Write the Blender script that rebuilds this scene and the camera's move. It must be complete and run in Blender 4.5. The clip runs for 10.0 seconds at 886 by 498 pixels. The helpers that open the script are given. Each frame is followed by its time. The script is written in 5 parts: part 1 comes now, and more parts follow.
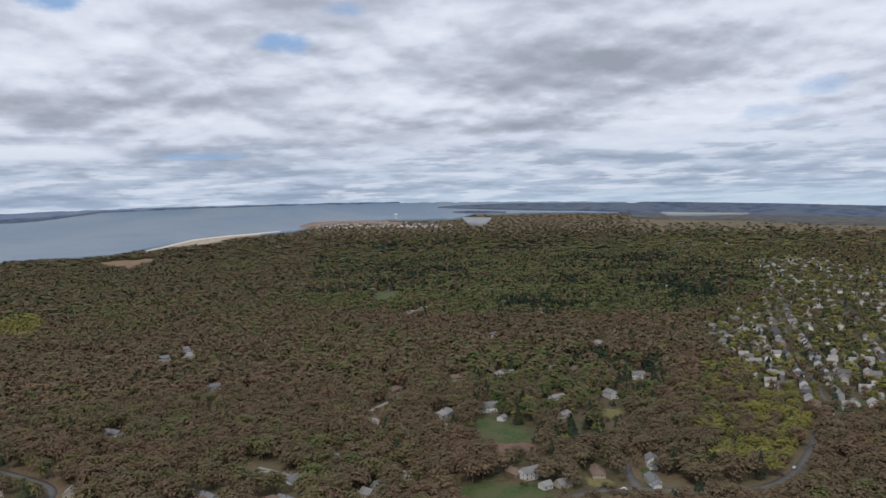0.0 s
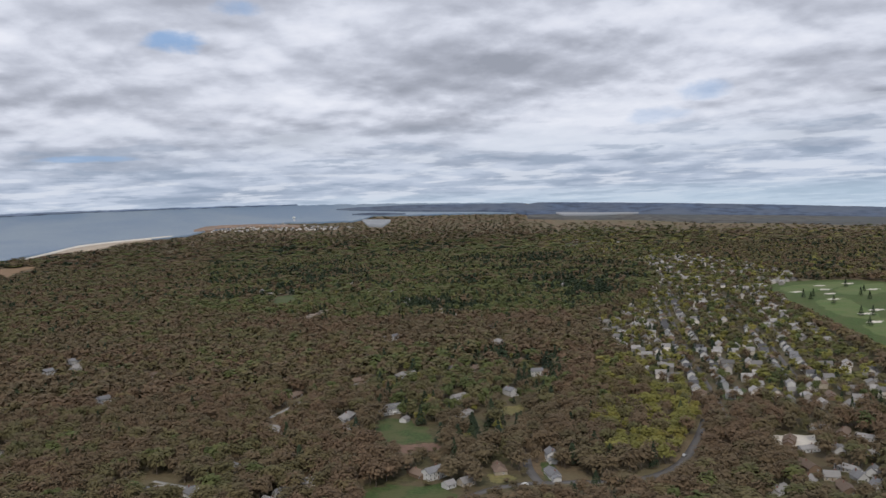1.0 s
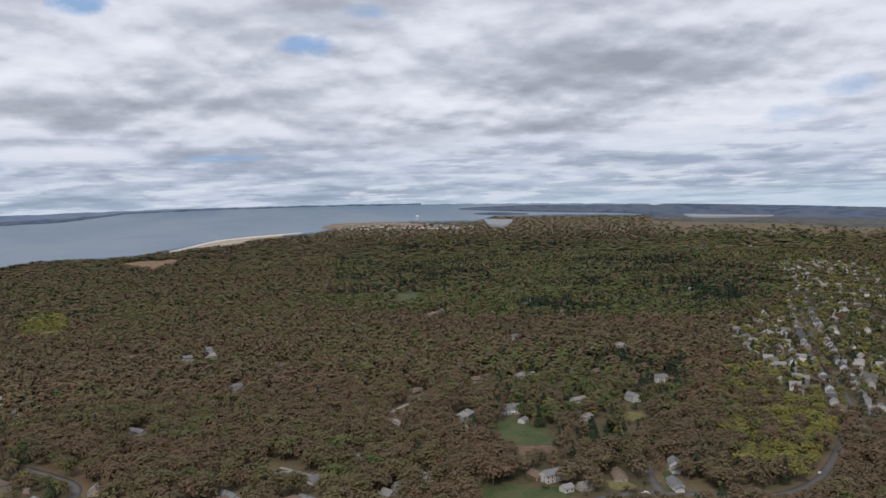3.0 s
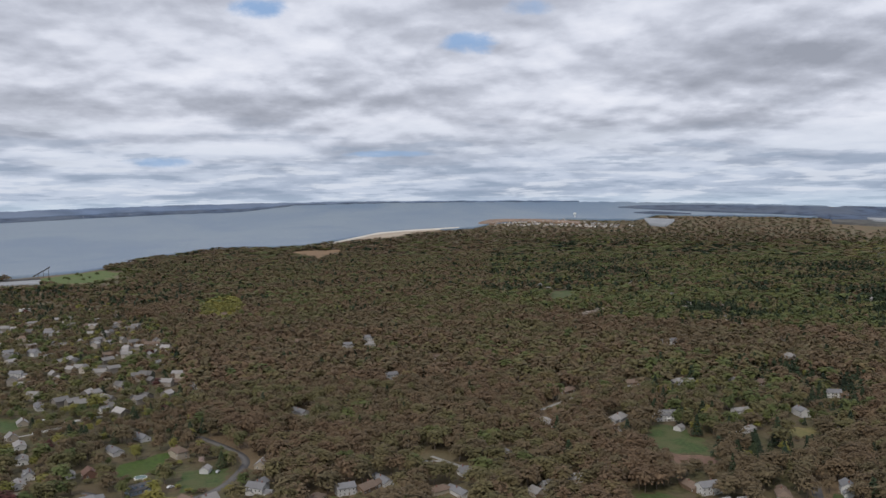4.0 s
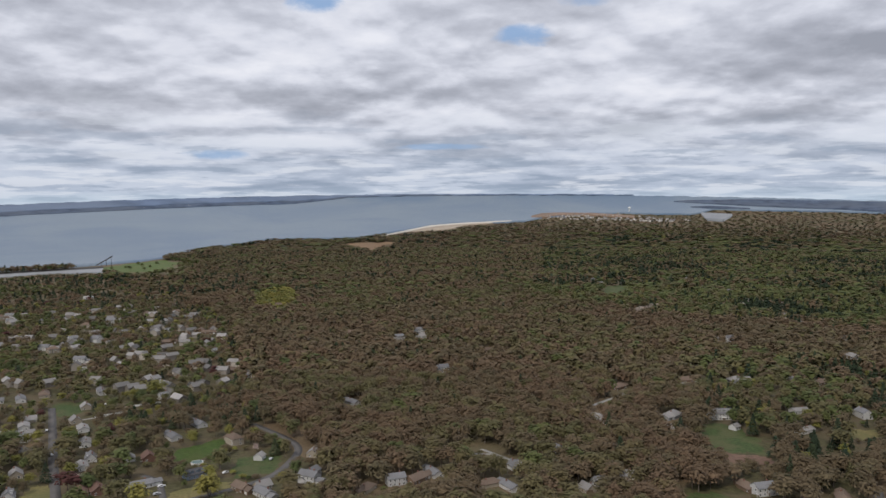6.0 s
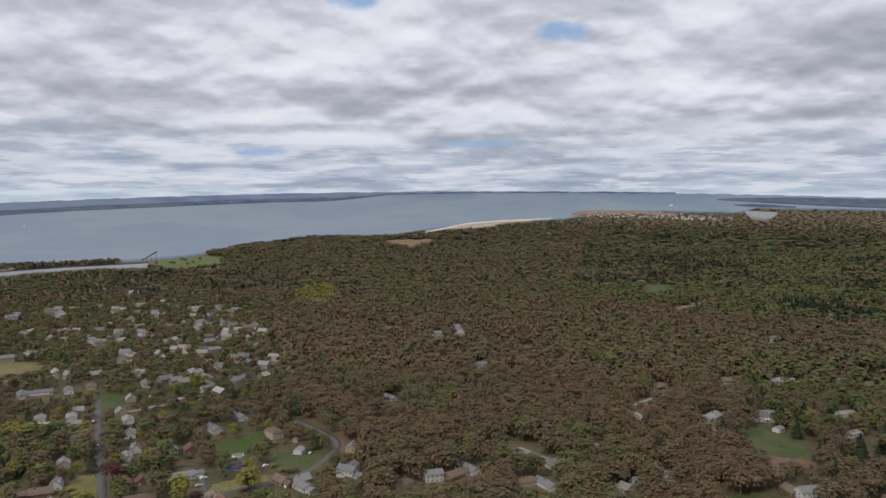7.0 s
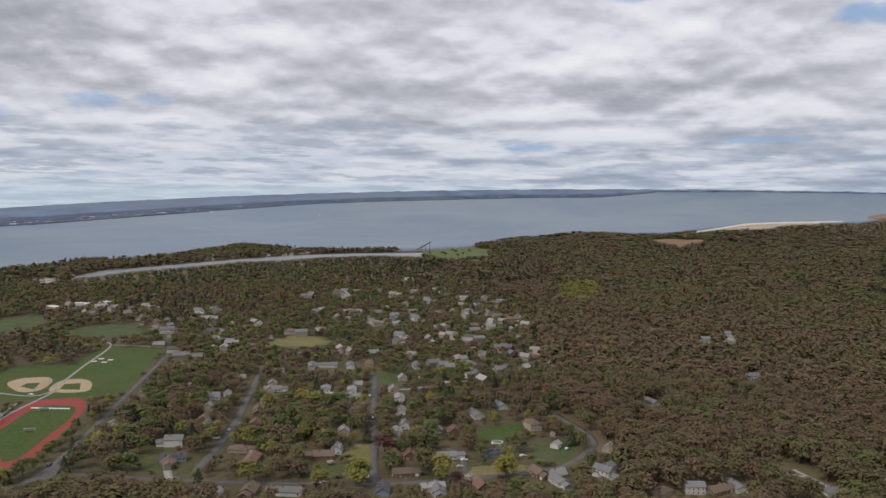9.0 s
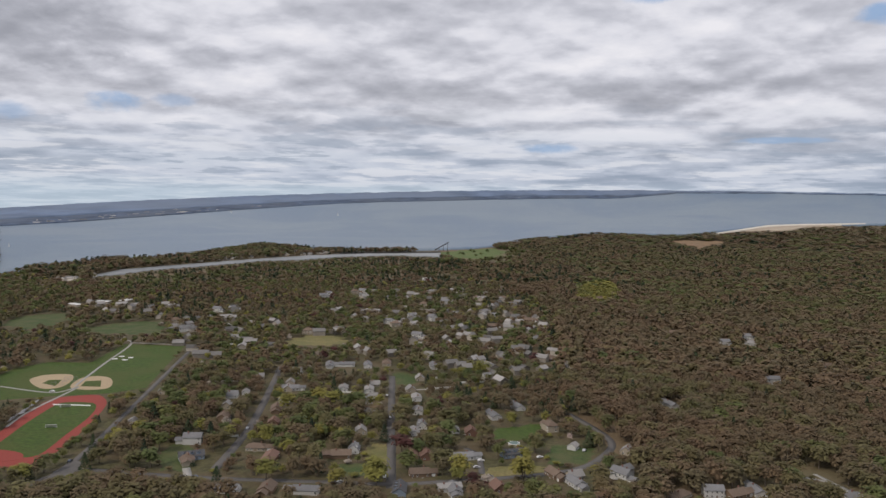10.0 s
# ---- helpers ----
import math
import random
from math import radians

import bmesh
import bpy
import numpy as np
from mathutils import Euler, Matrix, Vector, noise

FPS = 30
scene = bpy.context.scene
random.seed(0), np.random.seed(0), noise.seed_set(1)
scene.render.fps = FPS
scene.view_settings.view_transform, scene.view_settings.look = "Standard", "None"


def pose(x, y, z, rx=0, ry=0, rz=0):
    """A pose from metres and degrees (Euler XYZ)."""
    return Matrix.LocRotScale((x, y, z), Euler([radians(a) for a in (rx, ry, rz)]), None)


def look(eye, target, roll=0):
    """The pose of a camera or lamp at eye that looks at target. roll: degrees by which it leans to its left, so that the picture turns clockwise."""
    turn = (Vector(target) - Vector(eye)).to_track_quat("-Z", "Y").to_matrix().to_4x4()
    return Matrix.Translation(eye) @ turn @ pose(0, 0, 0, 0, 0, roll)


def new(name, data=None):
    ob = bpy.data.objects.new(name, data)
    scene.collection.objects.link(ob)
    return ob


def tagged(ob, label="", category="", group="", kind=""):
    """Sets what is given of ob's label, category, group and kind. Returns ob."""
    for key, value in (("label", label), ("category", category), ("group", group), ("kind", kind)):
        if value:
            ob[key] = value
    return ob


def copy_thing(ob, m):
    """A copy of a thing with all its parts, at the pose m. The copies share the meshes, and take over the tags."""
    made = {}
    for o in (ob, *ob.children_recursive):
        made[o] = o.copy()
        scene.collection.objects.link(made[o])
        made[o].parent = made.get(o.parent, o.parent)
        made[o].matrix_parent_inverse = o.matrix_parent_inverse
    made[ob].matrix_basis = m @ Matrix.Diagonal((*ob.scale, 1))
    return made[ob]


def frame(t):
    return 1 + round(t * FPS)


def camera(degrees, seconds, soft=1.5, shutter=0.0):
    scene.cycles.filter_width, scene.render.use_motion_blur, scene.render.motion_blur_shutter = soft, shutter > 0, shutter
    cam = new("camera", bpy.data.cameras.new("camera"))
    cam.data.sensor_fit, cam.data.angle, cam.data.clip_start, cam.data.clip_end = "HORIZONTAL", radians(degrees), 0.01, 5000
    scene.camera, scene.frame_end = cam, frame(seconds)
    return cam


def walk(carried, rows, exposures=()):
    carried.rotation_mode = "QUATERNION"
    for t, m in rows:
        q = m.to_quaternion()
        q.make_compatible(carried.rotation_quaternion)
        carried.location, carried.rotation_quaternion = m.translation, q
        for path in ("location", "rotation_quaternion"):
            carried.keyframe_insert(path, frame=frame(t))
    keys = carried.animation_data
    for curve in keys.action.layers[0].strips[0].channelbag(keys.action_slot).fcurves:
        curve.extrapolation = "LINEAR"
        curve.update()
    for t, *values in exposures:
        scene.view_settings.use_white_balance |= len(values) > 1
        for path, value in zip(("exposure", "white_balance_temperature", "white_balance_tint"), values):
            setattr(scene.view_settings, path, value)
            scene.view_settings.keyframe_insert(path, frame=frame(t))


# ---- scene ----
H = 170.0          # flying height
R_FLAT, R_RIM = 2800.0, 4800.0

cam = camera(58.0, 10.0, soft=1.5)
# seconds, heading, pitch, lean: the craft hovers and only turns
TURNS = [
    (0, -15.99, -2.97, -1.99), (0.5, -22.37, -3.14, -2.67), (1, -23.16, -3.12, -2.49), (1.5, -17.46, -2.79, -2.41),
    (2, -15.52, -2.78, -2.00), (3.3, -13.37, -2.83, -1.76), (3.5, -11.52, -2.84, -1.48), (3.8, -4.89, -2.77, -0.98),
    (4, -3.33, -2.82, -0.71), (4.5, -2.40, -2.95, -0.58), (5, -1.24, -3.06, -0.47), (5.2, -0.13, -3.11, -0.35),
    (6.5, 0.93, -3.38, -0.32), (7, 3.20, -3.47, -0.16), (7.5, 3.39, -3.52, -0.13), (8, 7.30, -3.59, -0.00),
    (8.5, 16.92, -3.75, 0.56), (9, 22.04, -3.87, 0.93), (9.5, 23.24, -3.90, 1.14), (10, 23.33, -3.87, 1.14)]
walk(cam, [(t, pose(0, 0, H, 90 + p, 0, yw) @ pose(0, 0, 0, 0, 0, ln)) for t, yw, p, ln in TURNS],
     [(0, 0.0, 6150, 11), (1, 0.0, 6280, 12), (2, 0.0, 6280, 12), (5.2, 0.0, 6330, 12), (6.5, 0.0, 6430, 12), (8, 0.0, 6560, 12.5), (10, 0.0, 6620, 13)])

# ------------------------------------------------------------------ light
SUN_AZ, SUN_EL = 150.0, 48.0      # behind and to the side of the craft


class Nodes:
    """Short hand for a node tree."""

    def __init__(self, tree):
        self.tree = tree
        tree.nodes.clear()

    def add(self, kind, **settings):
        n = self.tree.nodes.new(kind)
        for key, value in settings.items():
            if key == "inputs":
                for k, v in value.items():
                    if isinstance(v, bpy.types.NodeSocket):
                        self.tree.links.new(v, n.inputs[k])
                    else:
                        n.inputs[k].default_value = v
            else:
                setattr(n, key, value)
        return n

    def math(self, op, a, b=0.0, c=0.0, clamp=False):
        return self.add("ShaderNodeMath", operation=op, use_clamp=clamp, inputs={0: a, 1: b, 2: c}).outputs[0]

    def noise(self, vec, scale, detail=4.0, rough=0.55, dist=0.0):
        return self.add("ShaderNodeTexNoise", inputs={"Vector": vec, "Scale": scale, "Detail": detail, "Roughness": rough, "Distortion": dist}).outputs[0]

    def ramp(self, fac, stops):
        n = self.add("ShaderNodeValToRGB", inputs={0: fac})
        e = n.color_ramp.elements
        while len(e) < len(stops):
            e.new(0.5)
        for el, (pos, col) in zip(e, stops):
            el.position, el.color = pos, (*col, 1)
        return n.outputs[0]

    def mix(self, fac, a, b, blend="MIX"):
        n = self.add("ShaderNodeMix", data_type="RGBA", blend_type=blend)
        for i, v in ((0, fac), (6, a), (7, b)):
            if isinstance(v, bpy.types.NodeSocket):
                self.tree.links.new(v, n.inputs[i])
            else:
                n.inputs[i].default_value = v if i == 0 else (*v, 1)
        return n.outputs[2]

    def range(self, v, a, b, c=0.0, d=1.0, smooth=True):
        return self.add("ShaderNodeMapRange", interpolation_type="SMOOTHSTEP" if smooth else "LINEAR",
                        inputs={0: v, 1: a, 2: b, 3: c, 4: d}).outputs[0]


def direction(az, el):
    a, e = radians(az), radians(el)
    return Vector((-math.sin(a) * math.cos(e), math.cos(a) * math.cos(e), math.sin(e)))


world = bpy.data.worlds.new("sky")
scene.world = world
world.use_nodes = True
n = Nodes(world.node_tree)
coord = n.add("ShaderNodeTexCoord").outputs["Generated"]
sky = n.add("ShaderNodeTexSky", sky_type="NISHITA", sun_disc=False, sun_elevation=radians(SUN_EL), sun_rotation=radians(-SUN_AZ), altitude=100.0)
xyz = n.add("ShaderNodeSeparateXYZ", inputs={0: coord})
up = n.math("MAXIMUM", n.math("ADD", xyz.outputs[2], 0.03), 0.0)
over = n.math("ADD", up, 0.19)
px = n.math("DIVIDE", xyz.outputs[0], over)
py = n.math("DIVIDE", xyz.outputs[1], over)
deck = n.add("ShaderNodeCombineXYZ", inputs={0: px, 1: py, 2: 0.0}).outputs[0]
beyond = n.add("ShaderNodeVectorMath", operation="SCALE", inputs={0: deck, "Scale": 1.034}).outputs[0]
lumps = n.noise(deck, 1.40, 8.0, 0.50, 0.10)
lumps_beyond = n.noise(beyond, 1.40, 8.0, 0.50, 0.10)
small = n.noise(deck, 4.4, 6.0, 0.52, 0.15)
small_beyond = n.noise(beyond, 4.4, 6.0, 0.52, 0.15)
thin = n.math("ADD", up, 0.045)
far_deck = n.add("ShaderNodeCombineXYZ", inputs={0: n.math("DIVIDE", xyz.outputs[0], thin), 1: n.math("DIVIDE", xyz.outputs[1], thin), 2: 3.0}).outputs[0]
flecks = n.noise(far_deck, 1.15, 7.0, 0.58, 0.1)
broad = n.noise(deck, 0.42, 3.0, 0.5, 0.2)
heading = n.math("MULTIPLY", n.math("ARCTAN2", n.math("MULTIPLY", xyz.outputs[0], -1.0), xyz.outputs[1]), 57.2958)
climb = n.math("MULTIPLY", n.math("ARCSINE", xyz.outputs[2]), 57.2958)
round_way = n.add("ShaderNodeCombineXYZ", inputs={0: n.math("MULTIPLY", xyz.outputs[0], 11.0), 1: n.math("MULTIPLY", xyz.outputs[1], 11.0), 2: n.math("MULTIPLY", n.math("POWER", up, 0.75), 19.0)}).outputs[0]
wisp = n.noise(round_way, 1.7, 8.0, 0.62, 0.2)
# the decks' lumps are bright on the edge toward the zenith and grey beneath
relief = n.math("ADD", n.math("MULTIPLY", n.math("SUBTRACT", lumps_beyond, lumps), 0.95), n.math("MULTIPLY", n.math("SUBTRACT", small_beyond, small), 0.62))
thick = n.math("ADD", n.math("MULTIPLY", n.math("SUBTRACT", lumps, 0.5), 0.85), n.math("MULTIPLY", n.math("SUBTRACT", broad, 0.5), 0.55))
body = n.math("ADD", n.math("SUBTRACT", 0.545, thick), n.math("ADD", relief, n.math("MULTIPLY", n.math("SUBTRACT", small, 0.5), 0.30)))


def spot(az, el, wide, tall, ragged=0.9):
    """A soft, ragged, flat oval of the sky round a heading and a height (degrees): 1 in its middle, 0 outside."""
    dx = n.math("DIVIDE", n.math("SUBTRACT", heading, az), wide)
    dy = n.math("DIVIDE", n.math("SUBTRACT", climb, el), tall)
    d = n.math("ADD", n.math("MULTIPLY", dx, dx), n.math("MULTIPLY", dy, dy))
    d = n.math("ADD", d, n.math("MULTIPLY", n.math("SUBTRACT", wisp, 0.5), ragged * 4.0))
    return n.range(d, -0.2, 1.25, 1.0, 0.0)


# openings in the cloud deck and its heavier grey banks
GAPS = [((-5.6, 11.6), 2.2, 0.75, 0.85), ((9.4, 13.8), 2.0, 0.7, 0.9), ((-9.6, 13.9), 2.2, 0.6, 0.5), ((-41.4, 7.0), 2.0, 0.8, 0.45), ((-38.5, 5.6), 2.2, 0.6, 0.3),
        ((45.5, 5.7), 2.0, 0.75, 0.85), ((51.6, 4.8), 1.5, 0.6, 0.5), ((16.2, 3.4), 2.3, 0.40, 0.75), ((0.2, 4.0), 4.0, 0.22, 0.6), ((42.0, 6.0), 1.6, 0.5, 0.4)]
gap = None
for (az, el), wide, tall, much in GAPS:
    s = n.math("MULTIPLY", spot(az, el, wide, tall), much)
    gap = s if gap is None else n.math("MAXIMUM", gap, s)
bank = None
for (az, el), wide, tall, much in (((-31.2, 8.8), 8.0, 3.4, 0.7), ((50.5, 10.2), 7.0, 3.2, 1.0), ((-22.6, 5.7), 6.0, 0.9, 0.7), ((8.9, 7.8), 7.0, 1.6, 0.6), ((6.6, 7.5), 2.6, 1.2, 0.8),
                               ((40.5, 8.7), 4.5, 1.0, 0.8), ((36.9, 5.6), 6.0, 0.9, 0.6), ((24.6, 5.5), 5.0, 0.9, 0.6), ((8.7, 7.3), 4.0, 1.2, 0.5), ((-25.9, 3.4), 7.0, 0.7, 0.7)):
    s = n.math("MULTIPLY", spot(az, el, wide, tall, 0.95), much)
    bank = s if bank is None else n.math("MAXIMUM", bank, s)
body = n.math("SUBTRACT", body, n.math("MULTIPLY", bank, 0.13))
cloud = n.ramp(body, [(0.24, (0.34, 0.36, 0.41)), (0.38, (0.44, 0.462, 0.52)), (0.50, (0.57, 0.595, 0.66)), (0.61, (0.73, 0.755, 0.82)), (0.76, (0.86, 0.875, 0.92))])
low = n.range(up, 0.045, 0.145, 1.0, 0.0)
cloud = n.mix(n.math("MULTIPLY", low, 0.50), cloud, (0.29, 0.40, 0.55))
streak = n.noise(n.add("ShaderNodeCombineXYZ", inputs={0: n.math("MULTIPLY", px, 0.30), 1: n.math("MULTIPLY", py, 0.30), 2: n.math("MULTIPLY", up, 34.0)}).outputs[0], 2.0, 5.0, 0.6)
cloud = n.mix(n.math("MULTIPLY", low, n.range(streak, 0.47, 0.62, 0.0, 0.30)), cloud, (0.62, 0.70, 0.78))
cloud = n.mix(n.math("MULTIPLY", n.range(up, 0.06, 0.19, 1.0, 0.0), n.range(flecks, 0.50, 0.60, 0.0, 0.75)), cloud, (0.74, 0.78, 0.84))
cloud = n.mix(n.math("MULTIPLY", n.range(up, 0.07, 0.17, 1.0, 0.0), n.range(flecks, 0.46, 0.38, 0.0, 0.55)), cloud, (0.27, 0.34, 0.44))
cloud = n.mix(n.range(up, 0.025, 0.052, 0.6, 0.0), cloud, (0.50, 0.63, 0.73))
cloud = n.mix(gap, cloud, (0.30, 0.48, 0.76))
blue = n.add("ShaderNodeBackground", inputs={0: sky.outputs[0], 1: 0.05})
deck_light = n.add("ShaderNodeBackground", inputs={0: cloud, 1: 0.97})
both = n.add("ShaderNodeMixShader", inputs={0: n.math("SUBTRACT", 0.97, n.math("MULTIPLY", gap, 0.2)), 1: blue.outputs[0], 2: deck_light.outputs[0]})
n.add("ShaderNodeOutputWorld", inputs={0: both.outputs[0]})

sun = new("sun", bpy.data.lights.new("sun", "SUN"))
sun.data.energy, sun.data.angle, sun.data.color = 1.6, radians(7), (1.0, 0.92, 0.80)
sun.matrix_world = look(direction(SUN_AZ, SUN_EL) * 1000, (0, 0, 0))


# ------------------------------------------------------------------ materials
def surface(name, base, spread=0.25, grain=1.0, patch=0.05, rough=0.85, bump=0.3, metal=0.0, tint=None, island=0.0, per_object=0.0, spec=0.3):
    """A procedural surface: base colour varied by fine grain and by broad patches (in cycles a metre)."""
    m = bpy.data.materials.new(name)
    m.use_nodes = True
    n = Nodes(m.node_tree)
    pos = n.add("ShaderNodeNewGeometry")
    vec = pos.outputs["Position"]
    fine = n.noise(vec, grain, 5.0, 0.6)
    wide = n.noise(vec, patch, 3.0, 0.55)
    dark = tuple(c * (1 - spread) for c in base)
    light = tuple(min(1, c * (1 + spread)) for c in base)
    col = n.mix(n.range(fine, 0.3, 0.7), dark, light)
    col = n.mix(n.range(wide, 0.38, 0.62, 0, 0.75), col, tint or tuple(c * (1 - 0.6 * spread) for c in base))
    if island:
        v = n.range(pos.outputs["Random Per Island"], 0, 1, 1 - island, 1 + island, False)
        col = n.mix(1.0, col, n.add("ShaderNodeCombineColor", inputs={0: v, 1: v, 2: v}).outputs[0], "MULTIPLY")
    if per_object:
        v = n.range(n.add("ShaderNodeObjectInfo").outputs["Random"], 0, 1, 1 - per_object, 1 + per_object, False)
        col = n.mix(1.0, col, n.add("ShaderNodeCombineColor", inputs={0: v, 1: v, 2: v}).outputs[0], "MULTIPLY")
    sh = n.add("ShaderNodeBsdfPrincipled", inputs={"Base Color": col, "Roughness": rough, "Metallic": metal, "Specular IOR Level": spec})
    if bump:
        b = n.add("ShaderNodeBump", inputs={"Strength": bump, "Distance": 0.3 / max(grain, 0.05), "Height": fine})
        n.tree.links.new(b.outputs[0], sh.inputs["Normal"])
    n.add("ShaderNodeOutputMaterial", inputs={0: sh.outputs[0]})
    return m


def foliage(name, base, warm, cool, patch=0.0075):
    """Leaves or twigs: each tree has a tone of its own between three, broken by clumps and by drifts across the woods."""
    m = bpy.data.materials.new(name)
    m.use_nodes = True
    n = Nodes(m.node_tree)
    vec = n.add("ShaderNodeNewGeometry").outputs["Position"]
    own = n.add("ShaderNodeAttribute", attribute_name="tone").outputs["Fac"]
    tone = n.math("FRACT", n.math("ADD", own, n.add("ShaderNodeObjectInfo").outputs["Random"]))
    col = n.ramp(tone, [(0.0, cool), (0.30, base), (0.65, base), (1.0, warm)])
    drift = n.noise(vec, patch, 3.0, 0.55)
    col = n.mix(n.range(drift, 0.40, 0.62, 0, 0.55), col, cool)
    clump = n.range(n.noise(vec, 0.22, 4.0, 0.6), 0.3, 0.7, 0.86, 1.14)
    bright = n.math("MULTIPLY", clump, n.range(n.math("FRACT", n.math("MULTIPLY", tone, 7.31)), 0, 1, 0.86, 1.14, False))
    col = n.mix(1.0, col, n.add("ShaderNodeCombineColor", inputs={0: bright, 1: bright, 2: bright}).outputs[0], "MULTIPLY")
    sh = n.add("ShaderNodeBsdfPrincipled", inputs={"Base Color": col, "Roughness": 0.85, "Specular IOR Level": 0.15})
    n.add("ShaderNodeOutputMaterial", inputs={0: sh.outputs[0]})
    return m


LITTER = surface("leaf_litter", (0.148, 0.106, 0.062), 0.30, 0.5, 0.012, tint=(0.120, 0.108, 0.058))
GRASS = surface("grass", (0.050, 0.078, 0.022), 0.3, 0.4, 0.06, tint=(0.095, 0.095, 0.040))
GARDEN = surface("garden_ground", (0.074, 0.068, 0.030), 0.35, 0.25, 0.035, tint=(0.118, 0.088, 0.052))
TURF = surface("turf", (0.048, 0.082, 0.013), 0.28, 0.3, 0.03, tint=(0.068, 0.084, 0.020))
FAIRWAY = surface("fairway_grass", (0.082, 0.125, 0.030), 0.2, 0.3, 0.03, tint=(0.115, 0.135, 0.045))
DRY_GRASS = surface("dry_grass", (0.19, 0.16, 0.065), 0.25, 0.4, 0.06, tint=(0.12, 0.125, 0.045))
ASPHALT = surface("asphalt", (0.108, 0.102, 0.098), 0.15, 1.0, 0.06, tint=(0.135, 0.127, 0.12), rough=0.9)
CONCRETE = surface("concrete", (0.33, 0.32, 0.30), 0.15, 2.0, 0.1)
SAND = surface("sand", (0.60, 0.56, 0.49), 0.12, 0.3, 0.02)
INFIELD = surface("infield_clay", (0.40, 0.31, 0.20), 0.1, 0.5, 0.05)
RED_TRACK = surface("red_track", (0.27, 0.052, 0.040), 0.12, 0.8, 0.04, rough=0.8)
DRY_SAND = surface("dry_sand_flat", (0.40, 0.335, 0.26), 0.2, 0.05, 0.01)
SHORE = surface("built_shore", (0.25, 0.175, 0.125), 0.3, 0.05, 0.01)
MARSH = surface("marsh_reeds", (0.225, 0.145, 0.080), 0.3, 0.05, 0.01)
EARTH = surface("bare_earth", (0.17, 0.105, 0.075), 0.3, 0.4, 0.05)
# distance haze is painted into this blue-grey base colour of the far strips
HAZY_FAR_LAND = surface("far_woods", (0.062, 0.088, 0.140), 0.40, 0.016, 0.004, tint=(0.095, 0.115, 0.150), bump=0)
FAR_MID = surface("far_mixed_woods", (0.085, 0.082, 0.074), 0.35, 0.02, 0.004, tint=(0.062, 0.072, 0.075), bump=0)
# hills one step paler and bluer: thicker haze painted into the colour
HAZY_FAR_HILL = surface("hazy_far_hills", (0.120, 0.165, 0.250), 0.25, 0.006, 0.002, tint=(0.155, 0.195, 0.265), bump=0)
WHITE_LINE = surface("white_paint", (0.75, 0.75, 0.73), 0.08, 2.0, 0.2, bump=0)
BARK = surface("bark", (0.16, 0.13, 0.105), 0.3, 3.0, 0.3)
TWIGS = foliage("bare_twigs", (0.136, 0.094, 0.058), (0.146, 0.097, 0.060), (0.116, 0.099, 0.055), 0.0055)
BUDS = foliage("budding_twigs", (0.126, 0.104, 0.052), (0.134, 0.102, 0.052), (0.106, 0.107, 0.046), 0.0055)
LEAVES = foliage("young_leaves", (0.100, 0.114, 0.040), (0.130, 0.124, 0.045), (0.080, 0.100, 0.038), 0.012)
WILLOW = foliage("yellow_green_leaves", (0.185, 0.176, 0.046), (0.205, 0.178, 0.046), (0.145, 0.145, 0.045), 0.03)
NEEDLES = foliage("dark_needles", (0.034, 0.050, 0.026), (0.048, 0.062, 0.030), (0.026, 0.040, 0.026), 0.03)
BLOSSOM = foliage("pale_blossom", (0.34, 0.29, 0.25), (0.36, 0.27, 0.24), (0.30, 0.27, 0.22), 0.1)
MAROON = foliage("dark_red_leaves", (0.085, 0.036, 0.032), (0.10, 0.045, 0.034), (0.07, 0.034, 0.03), 0.1)
FOLIAGE = {"bare": TWIGS, "bud": BUDS, "leaf": LEAVES, "willow": WILLOW, "pine": NEEDLES, "blossom": BLOSSOM, "maroon": MAROON}
KINDS = list(FOLIAGE)


def sea_water(name, deep, pale):
    m = bpy.data.materials.new(name)
    m.use_nodes = True
    n = Nodes(m.node_tree)
    vec = n.add("ShaderNodeNewGeometry").outputs["Position"]
    wide = n.noise(vec, 0.0016, 4.0, 0.6, 0.6)
    col = n.mix(n.range(wide, 0.35, 0.65), deep, pale)
    sh = n.add("ShaderNodeBsdfPrincipled", inputs={"Base Color": col, "Roughness": 0.38, "IOR": 1.33, "Specular IOR Level": 0.35})
    ripple = n.noise(vec, 0.25, 4.0, 0.6)
    b = n.add("ShaderNodeBump", inputs={"Strength": 0.5, "Distance": 1.0, "Height": ripple})
    n.tree.links.new(b.outputs[0], sh.inputs["Normal"])
    n.add("ShaderNodeOutputMaterial", inputs={0: sh.outputs[0]})
    return m


SEA = sea_water("sea_water", (0.120, 0.178, 0.250), (0.175, 0.225, 0.275))
# same water as the sea; its paler base stands in for reflected sky
CREEK = sea_water("creek_water_pale_sheen", (0.19, 0.205, 0.215), (0.24, 0.25, 0.255))
GLASS = surface("window_glass", (0.03, 0.035, 0.04), 0.1, 2.0, 0.5, rough=0.08, bump=0, spec=0.6)
TRIM = surface("white_trim", (0.76, 0.76, 0.74), 0.06, 3.0, 0.4, bump=0)
